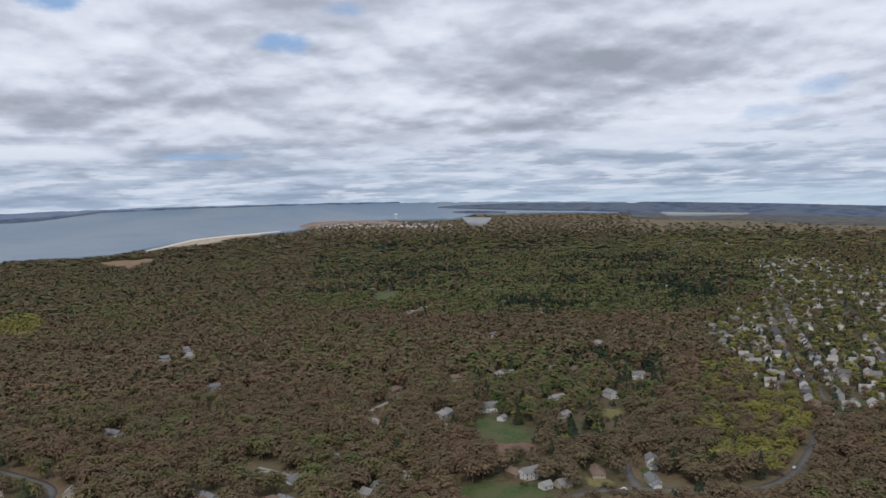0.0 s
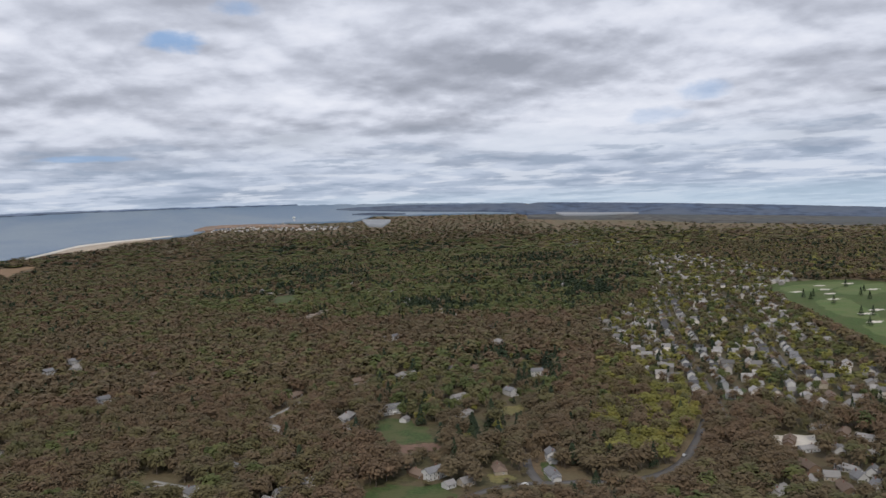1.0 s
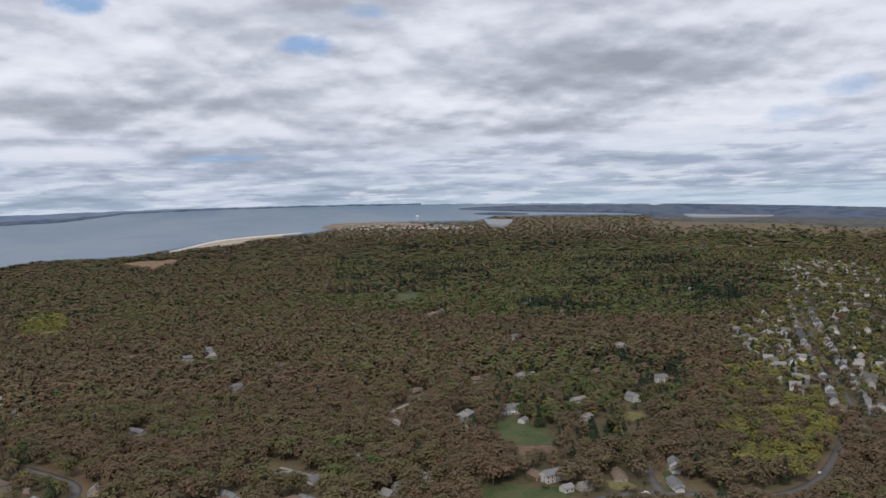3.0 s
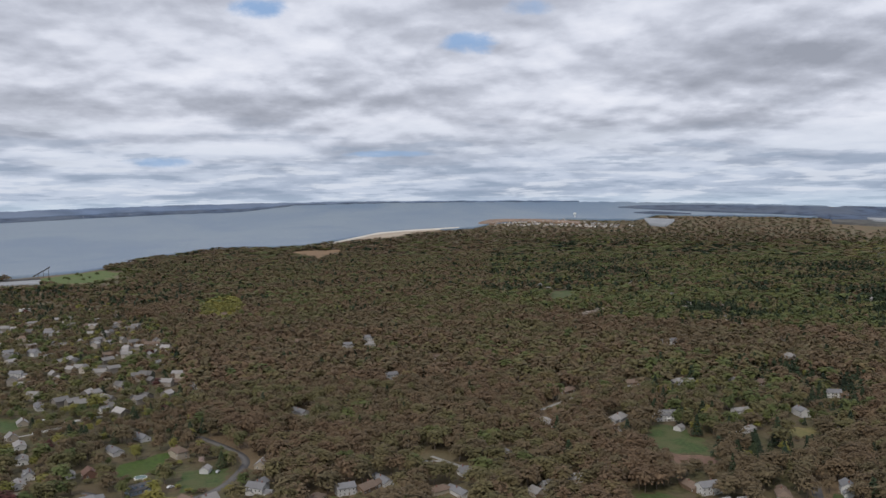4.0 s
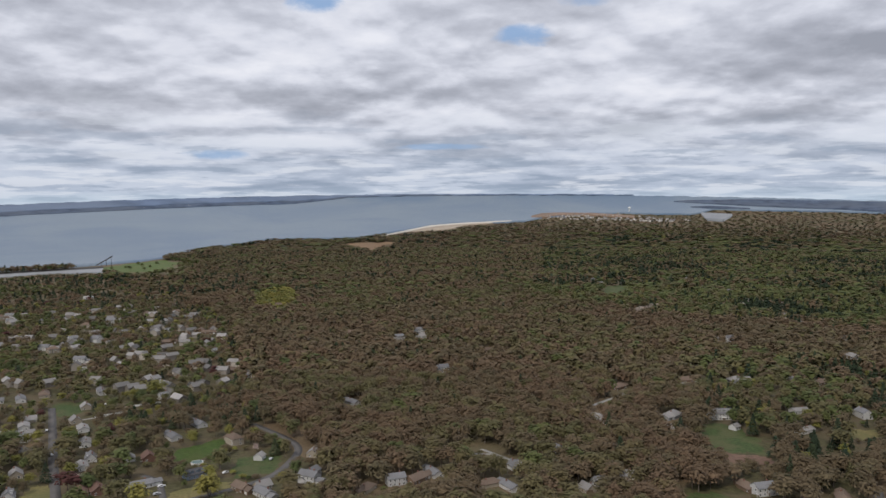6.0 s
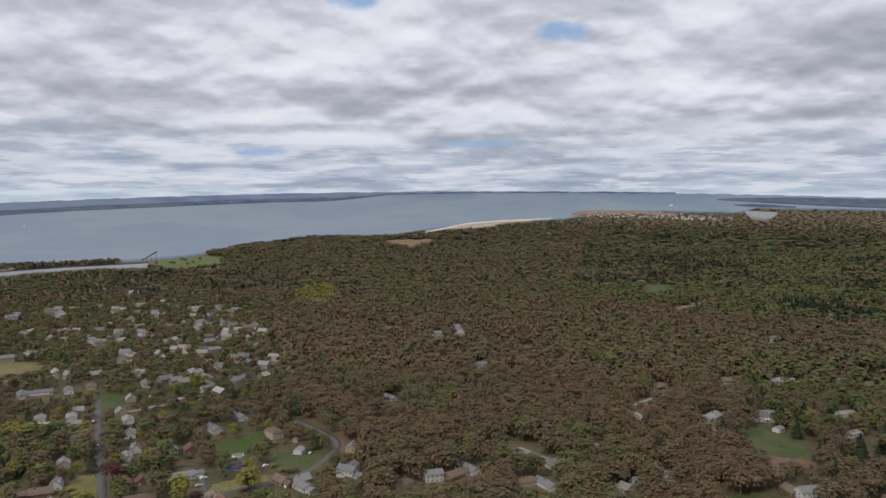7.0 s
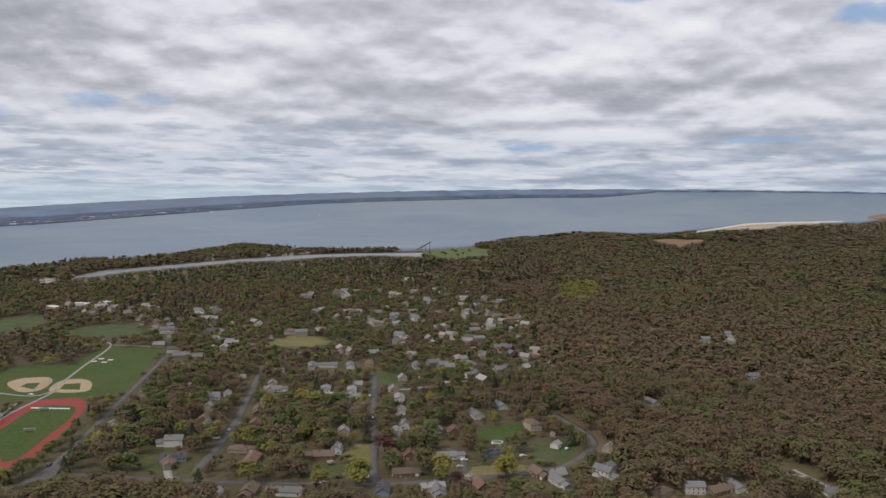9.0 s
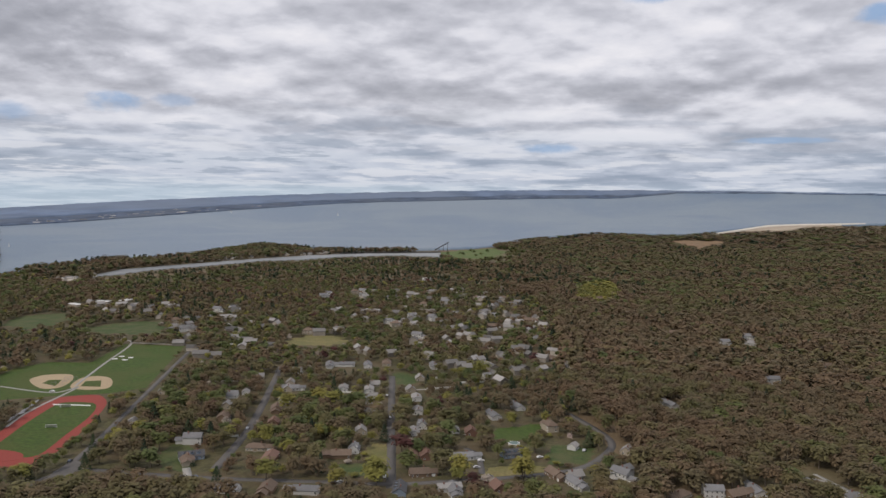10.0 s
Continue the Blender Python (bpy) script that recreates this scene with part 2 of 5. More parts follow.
SIDING = {
    "white": surface("white_siding", (0.56, 0.56, 0.545), 0.07, 3.0, 0.2, per_object=0.08),
    "cream": surface("cream_siding", (0.38, 0.335, 0.265), 0.08, 3.0, 0.2, per_object=0.1),
    "grey": surface("grey_siding", (0.36, 0.37, 0.38), 0.08, 3.0, 0.2, per_object=0.12),
    "blue": surface("blue_siding", (0.24, 0.30, 0.38), 0.08, 3.0, 0.2, per_object=0.12),
    "brick": surface("red_brick", (0.20, 0.115, 0.085), 0.2, 4.0, 0.2, per_object=0.1),
    "wood": surface("brown_shingle", (0.20, 0.14, 0.095), 0.2, 3.0, 0.2, per_object=0.12),
}
ROOFING = {
    "grey": surface("grey_shingles", (0.19, 0.19, 0.195), 0.15, 2.5, 0.25, per_object=0.15),
    "pale": surface("pale_grey_shingles", (0.27, 0.26, 0.25), 0.12, 2.5, 0.25, per_object=0.12),
    "dark": surface("charcoal_shingles", (0.085, 0.085, 0.09), 0.2, 2.5, 0.25, per_object=0.15),
    "brown": surface("brown_shingles", (0.17, 0.125, 0.095), 0.2, 2.5, 0.25, per_object=0.15),
    "red": surface("reddish_shingles", (0.185, 0.112, 0.088), 0.2, 2.5, 0.25, per_object=0.12),
    "white": surface("white_membrane", (0.70, 0.70, 0.69), 0.06, 1.5, 0.2, per_object=0.05),
}
CHIMNEY = surface("chimney_brick", (0.25, 0.13, 0.10), 0.25, 5.0, 0.5)
CAR_PAINT = {"white": surface("white_car_paint", (0.75, 0.75, 0.75), 0.03, 1, 0.2, rough=0.25, bump=0, spec=0.6),
             "dark": surface("dark_car_paint", (0.05, 0.06, 0.08), 0.05, 1, 0.2, rough=0.25, bump=0, spec=0.6),
             "silver": surface("silver_car_paint", (0.42, 0.43, 0.45), 0.05, 1, 0.2, rough=0.3, bump=0, spec=0.6)}
RUBBER = surface("tyre_rubber", (0.03, 0.03, 0.03), 0.2, 5, 1)
POOL = surface("pool_water", (0.075, 0.13, 0.11), 0.1, 1.0, 0.2, rough=0.1, bump=0)

# ------------------------------------------------------------------ the lie of the land
RIM = (0.00199, -0.00324, -0.04293, 0.00178, 0.00915)


def rim_tan(az):
    """How steeply one looks down to the skyline in that direction."""
    a = np.clip(az, -0.95, 0.95)
    return -np.tan(np.polyval(RIM, a))


def height(x, y):
    """The level of the land: flat, then rising gently to the skyline."""
    x, y = np.asarray(x, float), np.asarray(y, float)
    r, az = np.hypot(x, y), np.arctan2(-x, y)
    u = np.clip((r - R_FLAT) / (R_RIM - R_FLAT), 0, 1)
    th = rim_tan(az)
    down = th + (H / R_FLAT - th) * (1 - u) ** 0.8
    return np.where(r > R_FLAT, H - r * down, 0.0)


def mesh_object(name, verts, faces, material, parent=None, smooth=False):
    """faces: an array of triangles or quads, or a list of loops."""
    me = bpy.data.meshes.new(name)
    verts = np.asarray(verts, np.float32)
    if isinstance(faces, np.ndarray):
        k = faces.shape[1]
        me.vertices.add(len(verts))
        me.vertices.foreach_set("co", verts.ravel())
        me.loops.add(faces.size)
        me.loops.foreach_set("vertex_index", faces.astype(np.int32).ravel())
        me.polygons.add(len(faces))
        me.polygons.foreach_set("loop_start", np.arange(0, faces.size, k, dtype=np.int32))
        me.update(calc_edges=True)
    else:
        me.from_pydata([tuple(map(float, v)) for v in verts], [], faces)
        me.update()
    me.materials.append(material)
    if smooth:
        me.shade_smooth()
    ob = new(name, me)
    if parent:
        ob.parent = parent
    return ob


def part(name, bm, material, parent, label=""):
    me = bpy.data.meshes.new(name)
    bm.to_mesh(me)
    bm.free()
    me.materials.append(material)
    ob = new(name, me)
    ob.parent = parent
    return tagged(ob, label)


def grid_faces(rows, cols, wrap=False):
    i, j = np.meshgrid(np.arange(rows - 1), np.arange(cols if wrap else cols - 1), indexing="ij")
    a, b = i * cols + j, i * cols + (j + 1) % cols
    return np.stack([a, b, b + cols, a + cols], -1).reshape(-1, 4)


def polar(az_deg, r, lift):
    a = np.radians(az_deg)
    x, y = -np.sin(a) * r, np.cos(a) * r
    return np.stack([x, y, height(x, y) + lift], -1)


rings = np.concatenate([np.linspace(0.0, R_FLAT, 40), np.linspace(R_FLAT, R_RIM, 45)[1:]])
turn = np.arange(0, 360, 1.0)
RR_, AA_ = np.meshgrid(rings, turn, indexing="ij")
ground = mesh_object("ground", polar(AA_, RR_, 0.0).reshape(-1, 3)[:, :], grid_faces(len(rings), len(turn), True)[:, ::-1], LITTER)
tagged(ground, "brown leaf-littered woodland ground reaching to the skyline", "ground", kind="structure")


def wobble(t, seed, amount):
    """A rough, repeatable unevenness along a line."""
    return amount * np.array([noise.fractal((v * 0.9 + seed * 17.3, seed * 3.1, 0.0), 0.7, 2.0, 5) for v in t])


def strip(name, near, far, lift, material, label, category, jitter=0.0, rows=8, step=0.2, sink=False):
    """A sheet between two lines that are given as (heading, distance)."""
    near, far = np.array(sorted(near)), np.array(sorted(far))
    a = np.arange(max(near[0, 0], far[0, 0]), min(near[-1, 0], far[-1, 0]) + 1e-6, step)
    rn, rf = np.interp(a, near[:, 0], near[:, 1]), np.interp(a, far[:, 0], far[:, 1])
    rn, rf = rn * (1 + wobble(a, 1 + lift, jitter)), rf * (1 + wobble(a, 2 + lift, jitter * 0.5))
    rf = np.maximum(rf, rn + 0.5)
    s = np.linspace(0, 1, rows)[:, None]
    r = rn + (rf - rn) * s
    v = polar(np.broadcast_to(a, (rows, len(a))), r, lift + 7.0 * np.clip((r - R_FLAT) / (R_RIM - R_FLAT), 0, 1))
    if sink:    # the near edge runs into the soil
        v[0, :, 2] -= lift + 9.0
    skirt = v[:1].copy()
    skirt[:, :, 2] -= 0.0 if sink else lift + 8.0
    v = np.concatenate([skirt, v])
    return tagged(mesh_object(name, v.reshape(-1, 3), grid_faces(rows + 1, len(a))[:, ::-1], material), label, category, kind="structure")


def inside(poly, x, y):
    poly = np.array(poly)
    hit = np.zeros(np.shape(x), bool)
    for (x0, y0), (x1, y1) in zip(poly, np.roll(poly, -1, 0)):
        with np.errstate(divide="ignore", invalid="ignore"):
            hit ^= ((y0 > y) != (y1 > y)) & (x < (x1 - x0) * (y - y0) / (y1 - y0) + x0)
    return hit


def off_line(line, x, y):
    """Distance to a line of points."""
    best = np.full(np.shape(x), 1e9)
    for (x0, y0), (x1, y1) in zip(line, line[1:]):
        dx, dy = x1 - x0, y1 - y0
        t = np.clip(((x - x0) * dx + (y - y0) * dy) / (dx * dx + dy * dy + 1e-9), 0, 1)
        best = np.minimum(best, np.hypot(x - x0 - t * dx, y - y0 - t * dy))
    return best


def smooth_line(points, closed=False, per=6):
    """Catmull-Rom through the points."""
    p = [Vector((*q, 0)) for q in points]
    k = len(p)
    out = []
    for i in range(k if closed else k - 1):
        a, b, c, d = (p[(i + j) % k] if closed else p[min(max(i + j, 0), k - 1)] for j in (-1, 0, 1, 2))
        for s in range(per):
            t = s / per
            out.append(0.5 * ((2 * b) + (c - a) * t + (2 * a - 5 * b + 4 * c - d) * t * t + (3 * b - a - 3 * c + d) * t ** 3))
    if not closed:
        out.append(p[-1])
    return [(v.x, v.y) for v in out]


CLEAR = []      # polygons with no trees in them
LINES = []      # (line, half width) kept free of trees


def patch(name, points, lift, material, label, category="", rough=0.0, clear=True, smooth=True, thick=0.0, kind="structure"):
    """A sheet on the ground with a given outline, with a skirt down to the soil."""
    line = smooth_line(points, True, 5) if smooth else list(points)
    c = Vector((sum(p[0] for p in line), sum(p[1] for p in line))) / len(line)
    if rough:
        line = smooth_line(line, True, 3)
        wide = sum((Vector(p) - c).length for p in line) / len(line)
        line = [tuple(c + (Vector(p) - c) * (1 + rough * noise.fractal((p[0] * 2.2 / wide, p[1] * 2.2 / wide, c.x), 0.6, 2.0, 5))) for p in line]
    k = len(line)
    xy = np.array(line)
    z = height(xy[:, 0], xy[:, 1])
    top = np.column_stack([xy, z + lift])
    low = np.column_stack([xy, z - 0.02])
    area = sum(a[0] * b[1] - b[0] * a[1] for a, b in zip(line, line[1:] + line[:1]))
    loop = list(range(k)) if area > 0 else list(range(k))[::-1]
    faces = [loop] + [(i, (i + 1) % k, k + (i + 1) % k, k + i) for i in range(k)]
    ob = mesh_object(name, np.vstack([top, low]), faces, material)
    if clear:
        CLEAR.append(line)
    return tagged(ob, label, category or name, kind=kind)


def road(name, points, width, material, label, lift=0.05, category="road", keep=2.0):
    line = smooth_line(points)
    v = []
    for i, p in enumerate(line):
        a, b = Vector(line[max(i - 1, 0)]), Vector(line[min(i + 1, len(line) - 1)])
        d = (b - a).normalized()
        s = Vector((-d.y, d.x)) * width / 2
        for q, dz in ((-1.0, -0.02), (-1.0, lift), (1.0, lift), (1.0, -0.02)):
            v.append((p[0] + q * s.x, p[1] + q * s.y, float(height(*p)) + dz))
    LINES.append((line, width / 2 + keep))
    return tagged(mesh_object(name, v, grid_faces(len(line), 4)[:, ::-1], material), label, category, kind="structure")


# water
COAST = [(52.6, 1715), (50.5, 1851), (48.7, 1920), (45.8, 2055), (44.3, 2017), (41.8, 2108), (39.6, 2234), (37.7, 2427), (36.1, 2580), (34.4, 2484), (32.2, 2375), (29.2, 2348), (26.9, 2388), (24.7, 2409), (21.3, 2525), (19.8, 2657), (18.3, 2882), (16.8, 3084), (14.5, 3216), (12.7, 3365), (10.1, 3363), (8.2, 3353), (6.3, 3391), (4.8, 3535), (3.2, 3656), (1.3, 3846), (-0.7, 3934), (-2.8, 3986),
         (-1.2, 3939), (-3.7, 3952), (-5.5, 4012), (-6.7, 4155), (-8.5, 4236), (-10.4, 4300), (-12.3, 4327), (-14.9, 4305), (-16.8, 4321), (-17.4, 4364), (-18.3, 4496), (-20.6, 4478), (-23.2, 4497), (-26.2, 4499), (-29.0, 4500)]
FAR_SHORE = [(52.5, 3912), (49.0, 3994), (45.4, 4131), (41.8, 4261), (38.1, 4386), (34.4, 4483), (30.7, 4560), (27.0, 4584), (23.2, 4599), (19.5, 4624), (15.7, 4641), (10.9, 4658), (7.1, 4768), (3.8, 4777), (1.2, 4785), (-1.5, 4792), (-5.0, 4798.0), (-13.0, 4798.0), (-30.0, 4798.0)]
strip("water", COAST, FAR_SHORE, 0.6, SEA, "calm grey-blue open water of the sound", "sea", 0.004, rows=16, step=0.1)
strip("water", [(47.1, 1647), (45.4, 1693), (43.6, 1766), (40.7, 1834), (38.1, 1913), (36.2, 1988), (33.6, 2007), (30.7, 2119), (26.9, 2196), (23.5, 2166)],
      [(47.1, 1689), (45.4, 1798), (41.8, 1891), (38.1, 2004), (36.2, 2070), (32.5, 2186), (29.2, 2262), (26.2, 2305), (23.5, 2352)], 0.6, CREEK, "still creek behind a wooded spit, sky reflection painted in as pale colour", "creek", 0.008, rows=4, step=0.1)
strip("water", [(-17.5, 4336), (-17.9, 4123), (-18.9, 4084), (-19.4, 4246), (-19.5, 4305)], [(-17.5, 4376), (-18.3, 4363), (-19.5, 4346)], 0.7, CREEK, "small pale harbour between wooded points", "harbour", 0.0, rows=4, step=0.1)
strip("water", [(-31.3, 4457), (-31.8, 4367), (-34.0, 4356), (-37.0, 4441)], [(-31.3, 4478), (-34.0, 4468), (-37.0, 4464)], 6.0, CREEK, "distant pale lake among woods", "lake", 0.0, rows=6, step=0.1, sink=True)
strip("beach", [(2.6, 3626), (1.7, 3670), (0.5, 3678), (-0.5, 3766), (-1.1, 3864), (-2.8, 3937)], [(2.6, 3690), (1.7, 3775), (0.5, 3855), (-0.7, 3904), (-2.8, 3971)], 1.2, DRY_SAND, "tan sandy flat behind a beach", "sand flat", 0.0, rows=5, step=0.1)
strip("beach", [(4.8, 3469), (3.2, 3624), (2.4, 3694), (1.7, 3775), (0.5, 3849), (-0.7, 3894), (-4.5, 4012)], [(4.8, 3491), (3.2, 3666), (2.3, 3762), (1.3, 3867), (-0.7, 3944), (-4.5, 4041)], 1.5, SAND, "pale sandy beach at the water's edge", "beach", 0.001, rows=5, step=0.1)
strip("beach", [(-5.9, 4148), (-6.7, 4147), (-7.8, 4216), (-10.1, 4242), (-13.1, 4157)], [(-5.9, 4205), (-6.7, 4300), (-7.8, 4320), (-10.1, 4318), (-13.1, 4237)], 1.2, SHORE, "built-up sandy shore with low buildings", "shore", 0.0, rows=4, step=0.1)
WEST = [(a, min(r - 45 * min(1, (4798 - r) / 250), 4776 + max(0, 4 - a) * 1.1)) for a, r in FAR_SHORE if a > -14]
strip("backdrop", WEST, [(a, r + (4798 - r) * 0.45) for a, r in WEST], 3.0, HAZY_FAR_LAND, "low wooded far shore with haze painted in as dark blue-grey", "far shore", 0.002, rows=8, step=0.1)
strip("backdrop", [(a, r + (4798 - r) * 0.42) for a, r in WEST], [(a, 4798.0) for a, r in WEST], 5.0, HAZY_FAR_HILL, "hills behind the far shore, painted pale blue for haze", "far hills", 0.003, rows=8, step=0.1)
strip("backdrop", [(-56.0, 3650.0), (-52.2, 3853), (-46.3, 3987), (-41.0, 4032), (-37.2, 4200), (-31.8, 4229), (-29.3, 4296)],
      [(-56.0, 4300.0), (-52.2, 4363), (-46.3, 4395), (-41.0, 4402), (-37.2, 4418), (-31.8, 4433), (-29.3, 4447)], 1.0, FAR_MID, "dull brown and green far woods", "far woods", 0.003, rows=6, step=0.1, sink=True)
# skyline land and headlands: their blue is haze held in the colour
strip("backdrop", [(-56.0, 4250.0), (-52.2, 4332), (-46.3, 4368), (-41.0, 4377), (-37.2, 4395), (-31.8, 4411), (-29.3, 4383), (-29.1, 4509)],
      [(-56.0, 4798.0), (-30.0, 4798.0), (-34.1, 4800), (-31.1, 4800), (-29.1, 4754)], 1.6, HAZY_FAR_LAND, "wooded land running to the skyline, haze painted into its dark blue-grey", "far land", 0.002, rows=10, step=0.1, sink=True)
strip("backdrop", [(-15.7, 4675), (-17.6, 4639), (-20.6, 4595), (-23.2, 4567), (-26.2, 4551), (-28.1, 4511), (-29.2, 4468)], [(-15.7, 4690), (-16.9, 4724), (-18.7, 4742), (-20.6, 4762), (-23.6, 4765), (-26.2, 4774), (-29.2, 4779)], 2.5, HAZY_FAR_LAND, "dark wooded headland across the inlet, tinted blue for painted haze", "headland", 0.0, rows=5, step=0.1)
strip("backdrop", [(-16.8, 4528), (-18.0, 4497), (-19.1, 4496), (-20.6, 4506)], [(-16.8, 4551), (-18.0, 4572), (-19.1, 4566), (-20.6, 4535)], 2.5, HAZY_FAR_LAND, "low dark wooded point across the inlet, tinted blue for painted haze", "headland", 0.0, rows=4, step=0.1)

# ------------------------------------------------------------------ fields, roads and yards
# the gardens of the house quarters lie over the woodland soil
patch("garden_ground", [(-426, 305), (-1352, 929), (-970, 908), (-845, 1080), (-749, 1347), (-654, 1535), (-462, 1325), (-292, 1066), (-174, 674), (-112, 543), (-79, 431)], 0.015, GARDEN, "patchy grass and soil of gardens between houses", "garden ground", 0.05, clear=False)
patch("garden_ground", [(587, 880), (1145, 1449), (1513, 1780), (1295, 1353), (1147, 1065), (935, 854), (751, 556), (393, 295), (318, 324), (429, 473), (460, 544), (476, 629)], 0.015, GARDEN, "patchy grass and soil of gardens between houses", "garden ground", 0.03, clear=False)
patch("garden_ground", [(272, 854), (379, 861), (445, 734), (348, 572), (248, 489), (243, 403), (227, 381), (116, 438), (203, 514), (184, 573)], 0.015, GARDEN, "patchy grass and soil of gardens between houses", "garden ground", 0.05, clear=False)
# playing fields
patch("playing_field", [(-577, 429), (-642, 486), (-659, 522), (-654, 555), (-618, 571), (-662, 659), (-597, 680), (-499, 520), (-512, 492), (-544, 464)], 0.05, TURF, "mown green playing field with two ball diamonds", "playing field", smooth=False)
for clay, green in (([(-606, 493), (-613, 509), (-608, 519), (-593, 526), (-575, 511), (-563, 488), (-574, 478)], [(-588, 491), (-593, 502), (-584, 508), (-570, 489)]),
                    ([(-556, 492), (-574, 519), (-568, 533), (-552, 532), (-535, 518), (-526, 503), (-537, 492)], [(-551, 498), (-562, 514), (-552, 522), (-535, 505)])):
    patch("infield", clay, 0.09, INFIELD, "pale clay infield of a ball diamond", "infield", clear=False)
    patch("infield_grass", green, 0.13, TURF, "small green square inside the infield", "infield", clear=False, smooth=False)
patch("running_track", [(-476, 350), (-494, 377), (-517, 414), (-536, 455), (-531, 471), (-516, 483), (-499, 476), (-482, 459), (-456, 420), (-431, 377), (-421, 351), (-423, 336), (-436, 328), (-458, 334)], 0.06, RED_TRACK, "red all-weather running track oval", "running track")
patch("track_field", [(-468, 350), (-474, 362), (-496, 399), (-517, 440), (-520, 454), (-503, 463), (-490, 458), (-472, 435), (-449, 392), (-431, 356), (-442, 345), (-454, 341)], 0.10, TURF, "green turf inside the running track", "sports field", clear=False)
patch("jump_area", [(-462, 350), (-453, 354), (-441, 353), (-434, 346), (-438, 338), (-444, 337)], 0.14, RED_TRACK, "red half-circle jumping area in the track", "jump area", clear=False)
patch("field_line", [(-524, 447), (-496, 458), (-494, 456), (-522, 445)], 0.14, WHITE_LINE, "pale runway strip across the track end", "field line", clear=False, smooth=False)
# golf course
patch("golf_course", [(1134, 1107), (1249, 1082), (1278, 1005), (1226, 870), (732, 524), (763, 597), (830, 703), (922, 842), (1017, 994)], 0.05, TURF, "bright green mown golf course", "golf course")
for pts in ([(1040, 990), (1110, 1060), (1230, 1050), (1190, 1000), (1100, 985)], [(1090, 920), (1150, 985), (1255, 990), (1200, 930), (1130, 890)], [(900, 760), (985, 880), (1060, 900), (1010, 830), (930, 730)], [(800, 610), (850, 690), (930, 720), (880, 650)]):
    patch("fairway", pts, 0.07, FAIRWAY, "paler close-mown golf fairway", "fairway", 0.15, clear=False)
for qx, qy in ((1081, 939), (1217, 1020), (1175, 936), (1063, 991), (890, 706), (1030, 890), (1120, 985), (980, 775), (1160, 1030), (940, 760)):
    line = [(qx + 11 * math.cos(k), qy + 7 * math.sin(k)) for k in (0, 1.05, 2.1, 3.14, 4.2, 5.25)]
    patch("bunker", line, 0.09, SAND, "pale sand bunker on the golf course", "bunker", 0.5, clear=False)
# lawns and open ground
for pts, mat, lab in (
        ([(-182, 520), (-189, 544), (-168, 567), (-159, 552), (-161, 527)], TURF, "smooth green back lawn behind trees"),
        ([(189, 592), (207, 600), (220, 573), (215, 530), (188, 538), (179, 550)], GRASS, "green lawn below a large white house"),
        ([(133, 448), (151, 461), (169, 447), (184, 444), (174, 414), (143, 420)], GRASS, "green lawns around houses"),
        ([(254, 447), (261, 445), (249, 420), (241, 418)], GRASS, "small green lawn beside a side road"),
        ([(215, 444), (227, 437), (225, 427), (211, 429)], DRY_GRASS, "yellowish dry lawn before a house"),
        ([(302, 1560), (344, 1631), (358, 1596), (326, 1498), (291, 1474)], GRASS, "green meadow among trees"),
        ([(-367, 398), (-362, 415), (-330, 380), (-344, 369)], GRASS, "dark green garden lawn"),
        ([(-335, 670), (-316, 679), (-303, 646), (-316, 635)], GRASS, "green corner lawn beside the road end"),
        ([(-254, 464), (-243, 476), (-227, 445), (-237, 437)], DRY_GRASS, "straw-coloured lawn beside the road"),
        ([(-166, 461), (-137, 481), (-131, 467), (-158, 449)], DRY_GRASS, "straw-coloured verge beside the road"),
        ([(-251, 427), (-226, 437), (-218, 422), (-239, 410)], GRASS, "green front lawns along the road"),
        ([(-143, 520), (-126, 534), (-112, 526), (-113, 494), (-132, 490)], GRASS, "green ground inside a bend in the road"),
        ([(-932, 2162), (-924, 2284), (-857, 2433), (-754, 2167), (-779, 2004), (-854, 2017)], FAIRWAY, "bright green waterside lawn"),
        ([(-872, 681), (-916, 734), (-888, 779), (-844, 750), (-831, 683)], GRASS, "green open field among trees"),
        ([(-778, 719), (-740, 788), (-682, 736), (-731, 693)], GRASS, "green open field among trees"),
        ([(-518, 751), (-517, 800), (-478, 808), (-458, 776), (-493, 742)], DRY_GRASS, "yellow-green clearing in the trees"),
        ([(297, 587), (317, 582), (305, 563), (290, 565)], DRY_GRASS, "pale patch of dry lawn"),
        ([(185, 531), (208, 526), (214, 512), (200, 507), (182, 517)], EARTH, "bare reddish earth on a building plot"),
        ([(422, 416), (445, 403), (429, 385), (406, 395)], SAND, "pale sandy yard"),
        ([(477, 532), (504, 533), (491, 509), (465, 505)], GRASS, "green back gardens")):
    patch("lawn" if mat in (TURF, GRASS, DRY_GRASS, FAIRWAY) else "yard", pts, 0.04, mat, lab, "lawn" if mat in (TURF, GRASS, DRY_GRASS, FAIRWAY) else "yard", 0.3)
patch("marsh", [(-408, 3109), (-362, 3196), (-287, 3199), (-214, 3154), (-262, 3043), (-278, 2859), (-333, 3002)], 0.5, MARSH, "tan reed marsh near the shore", "marsh", 0.4)

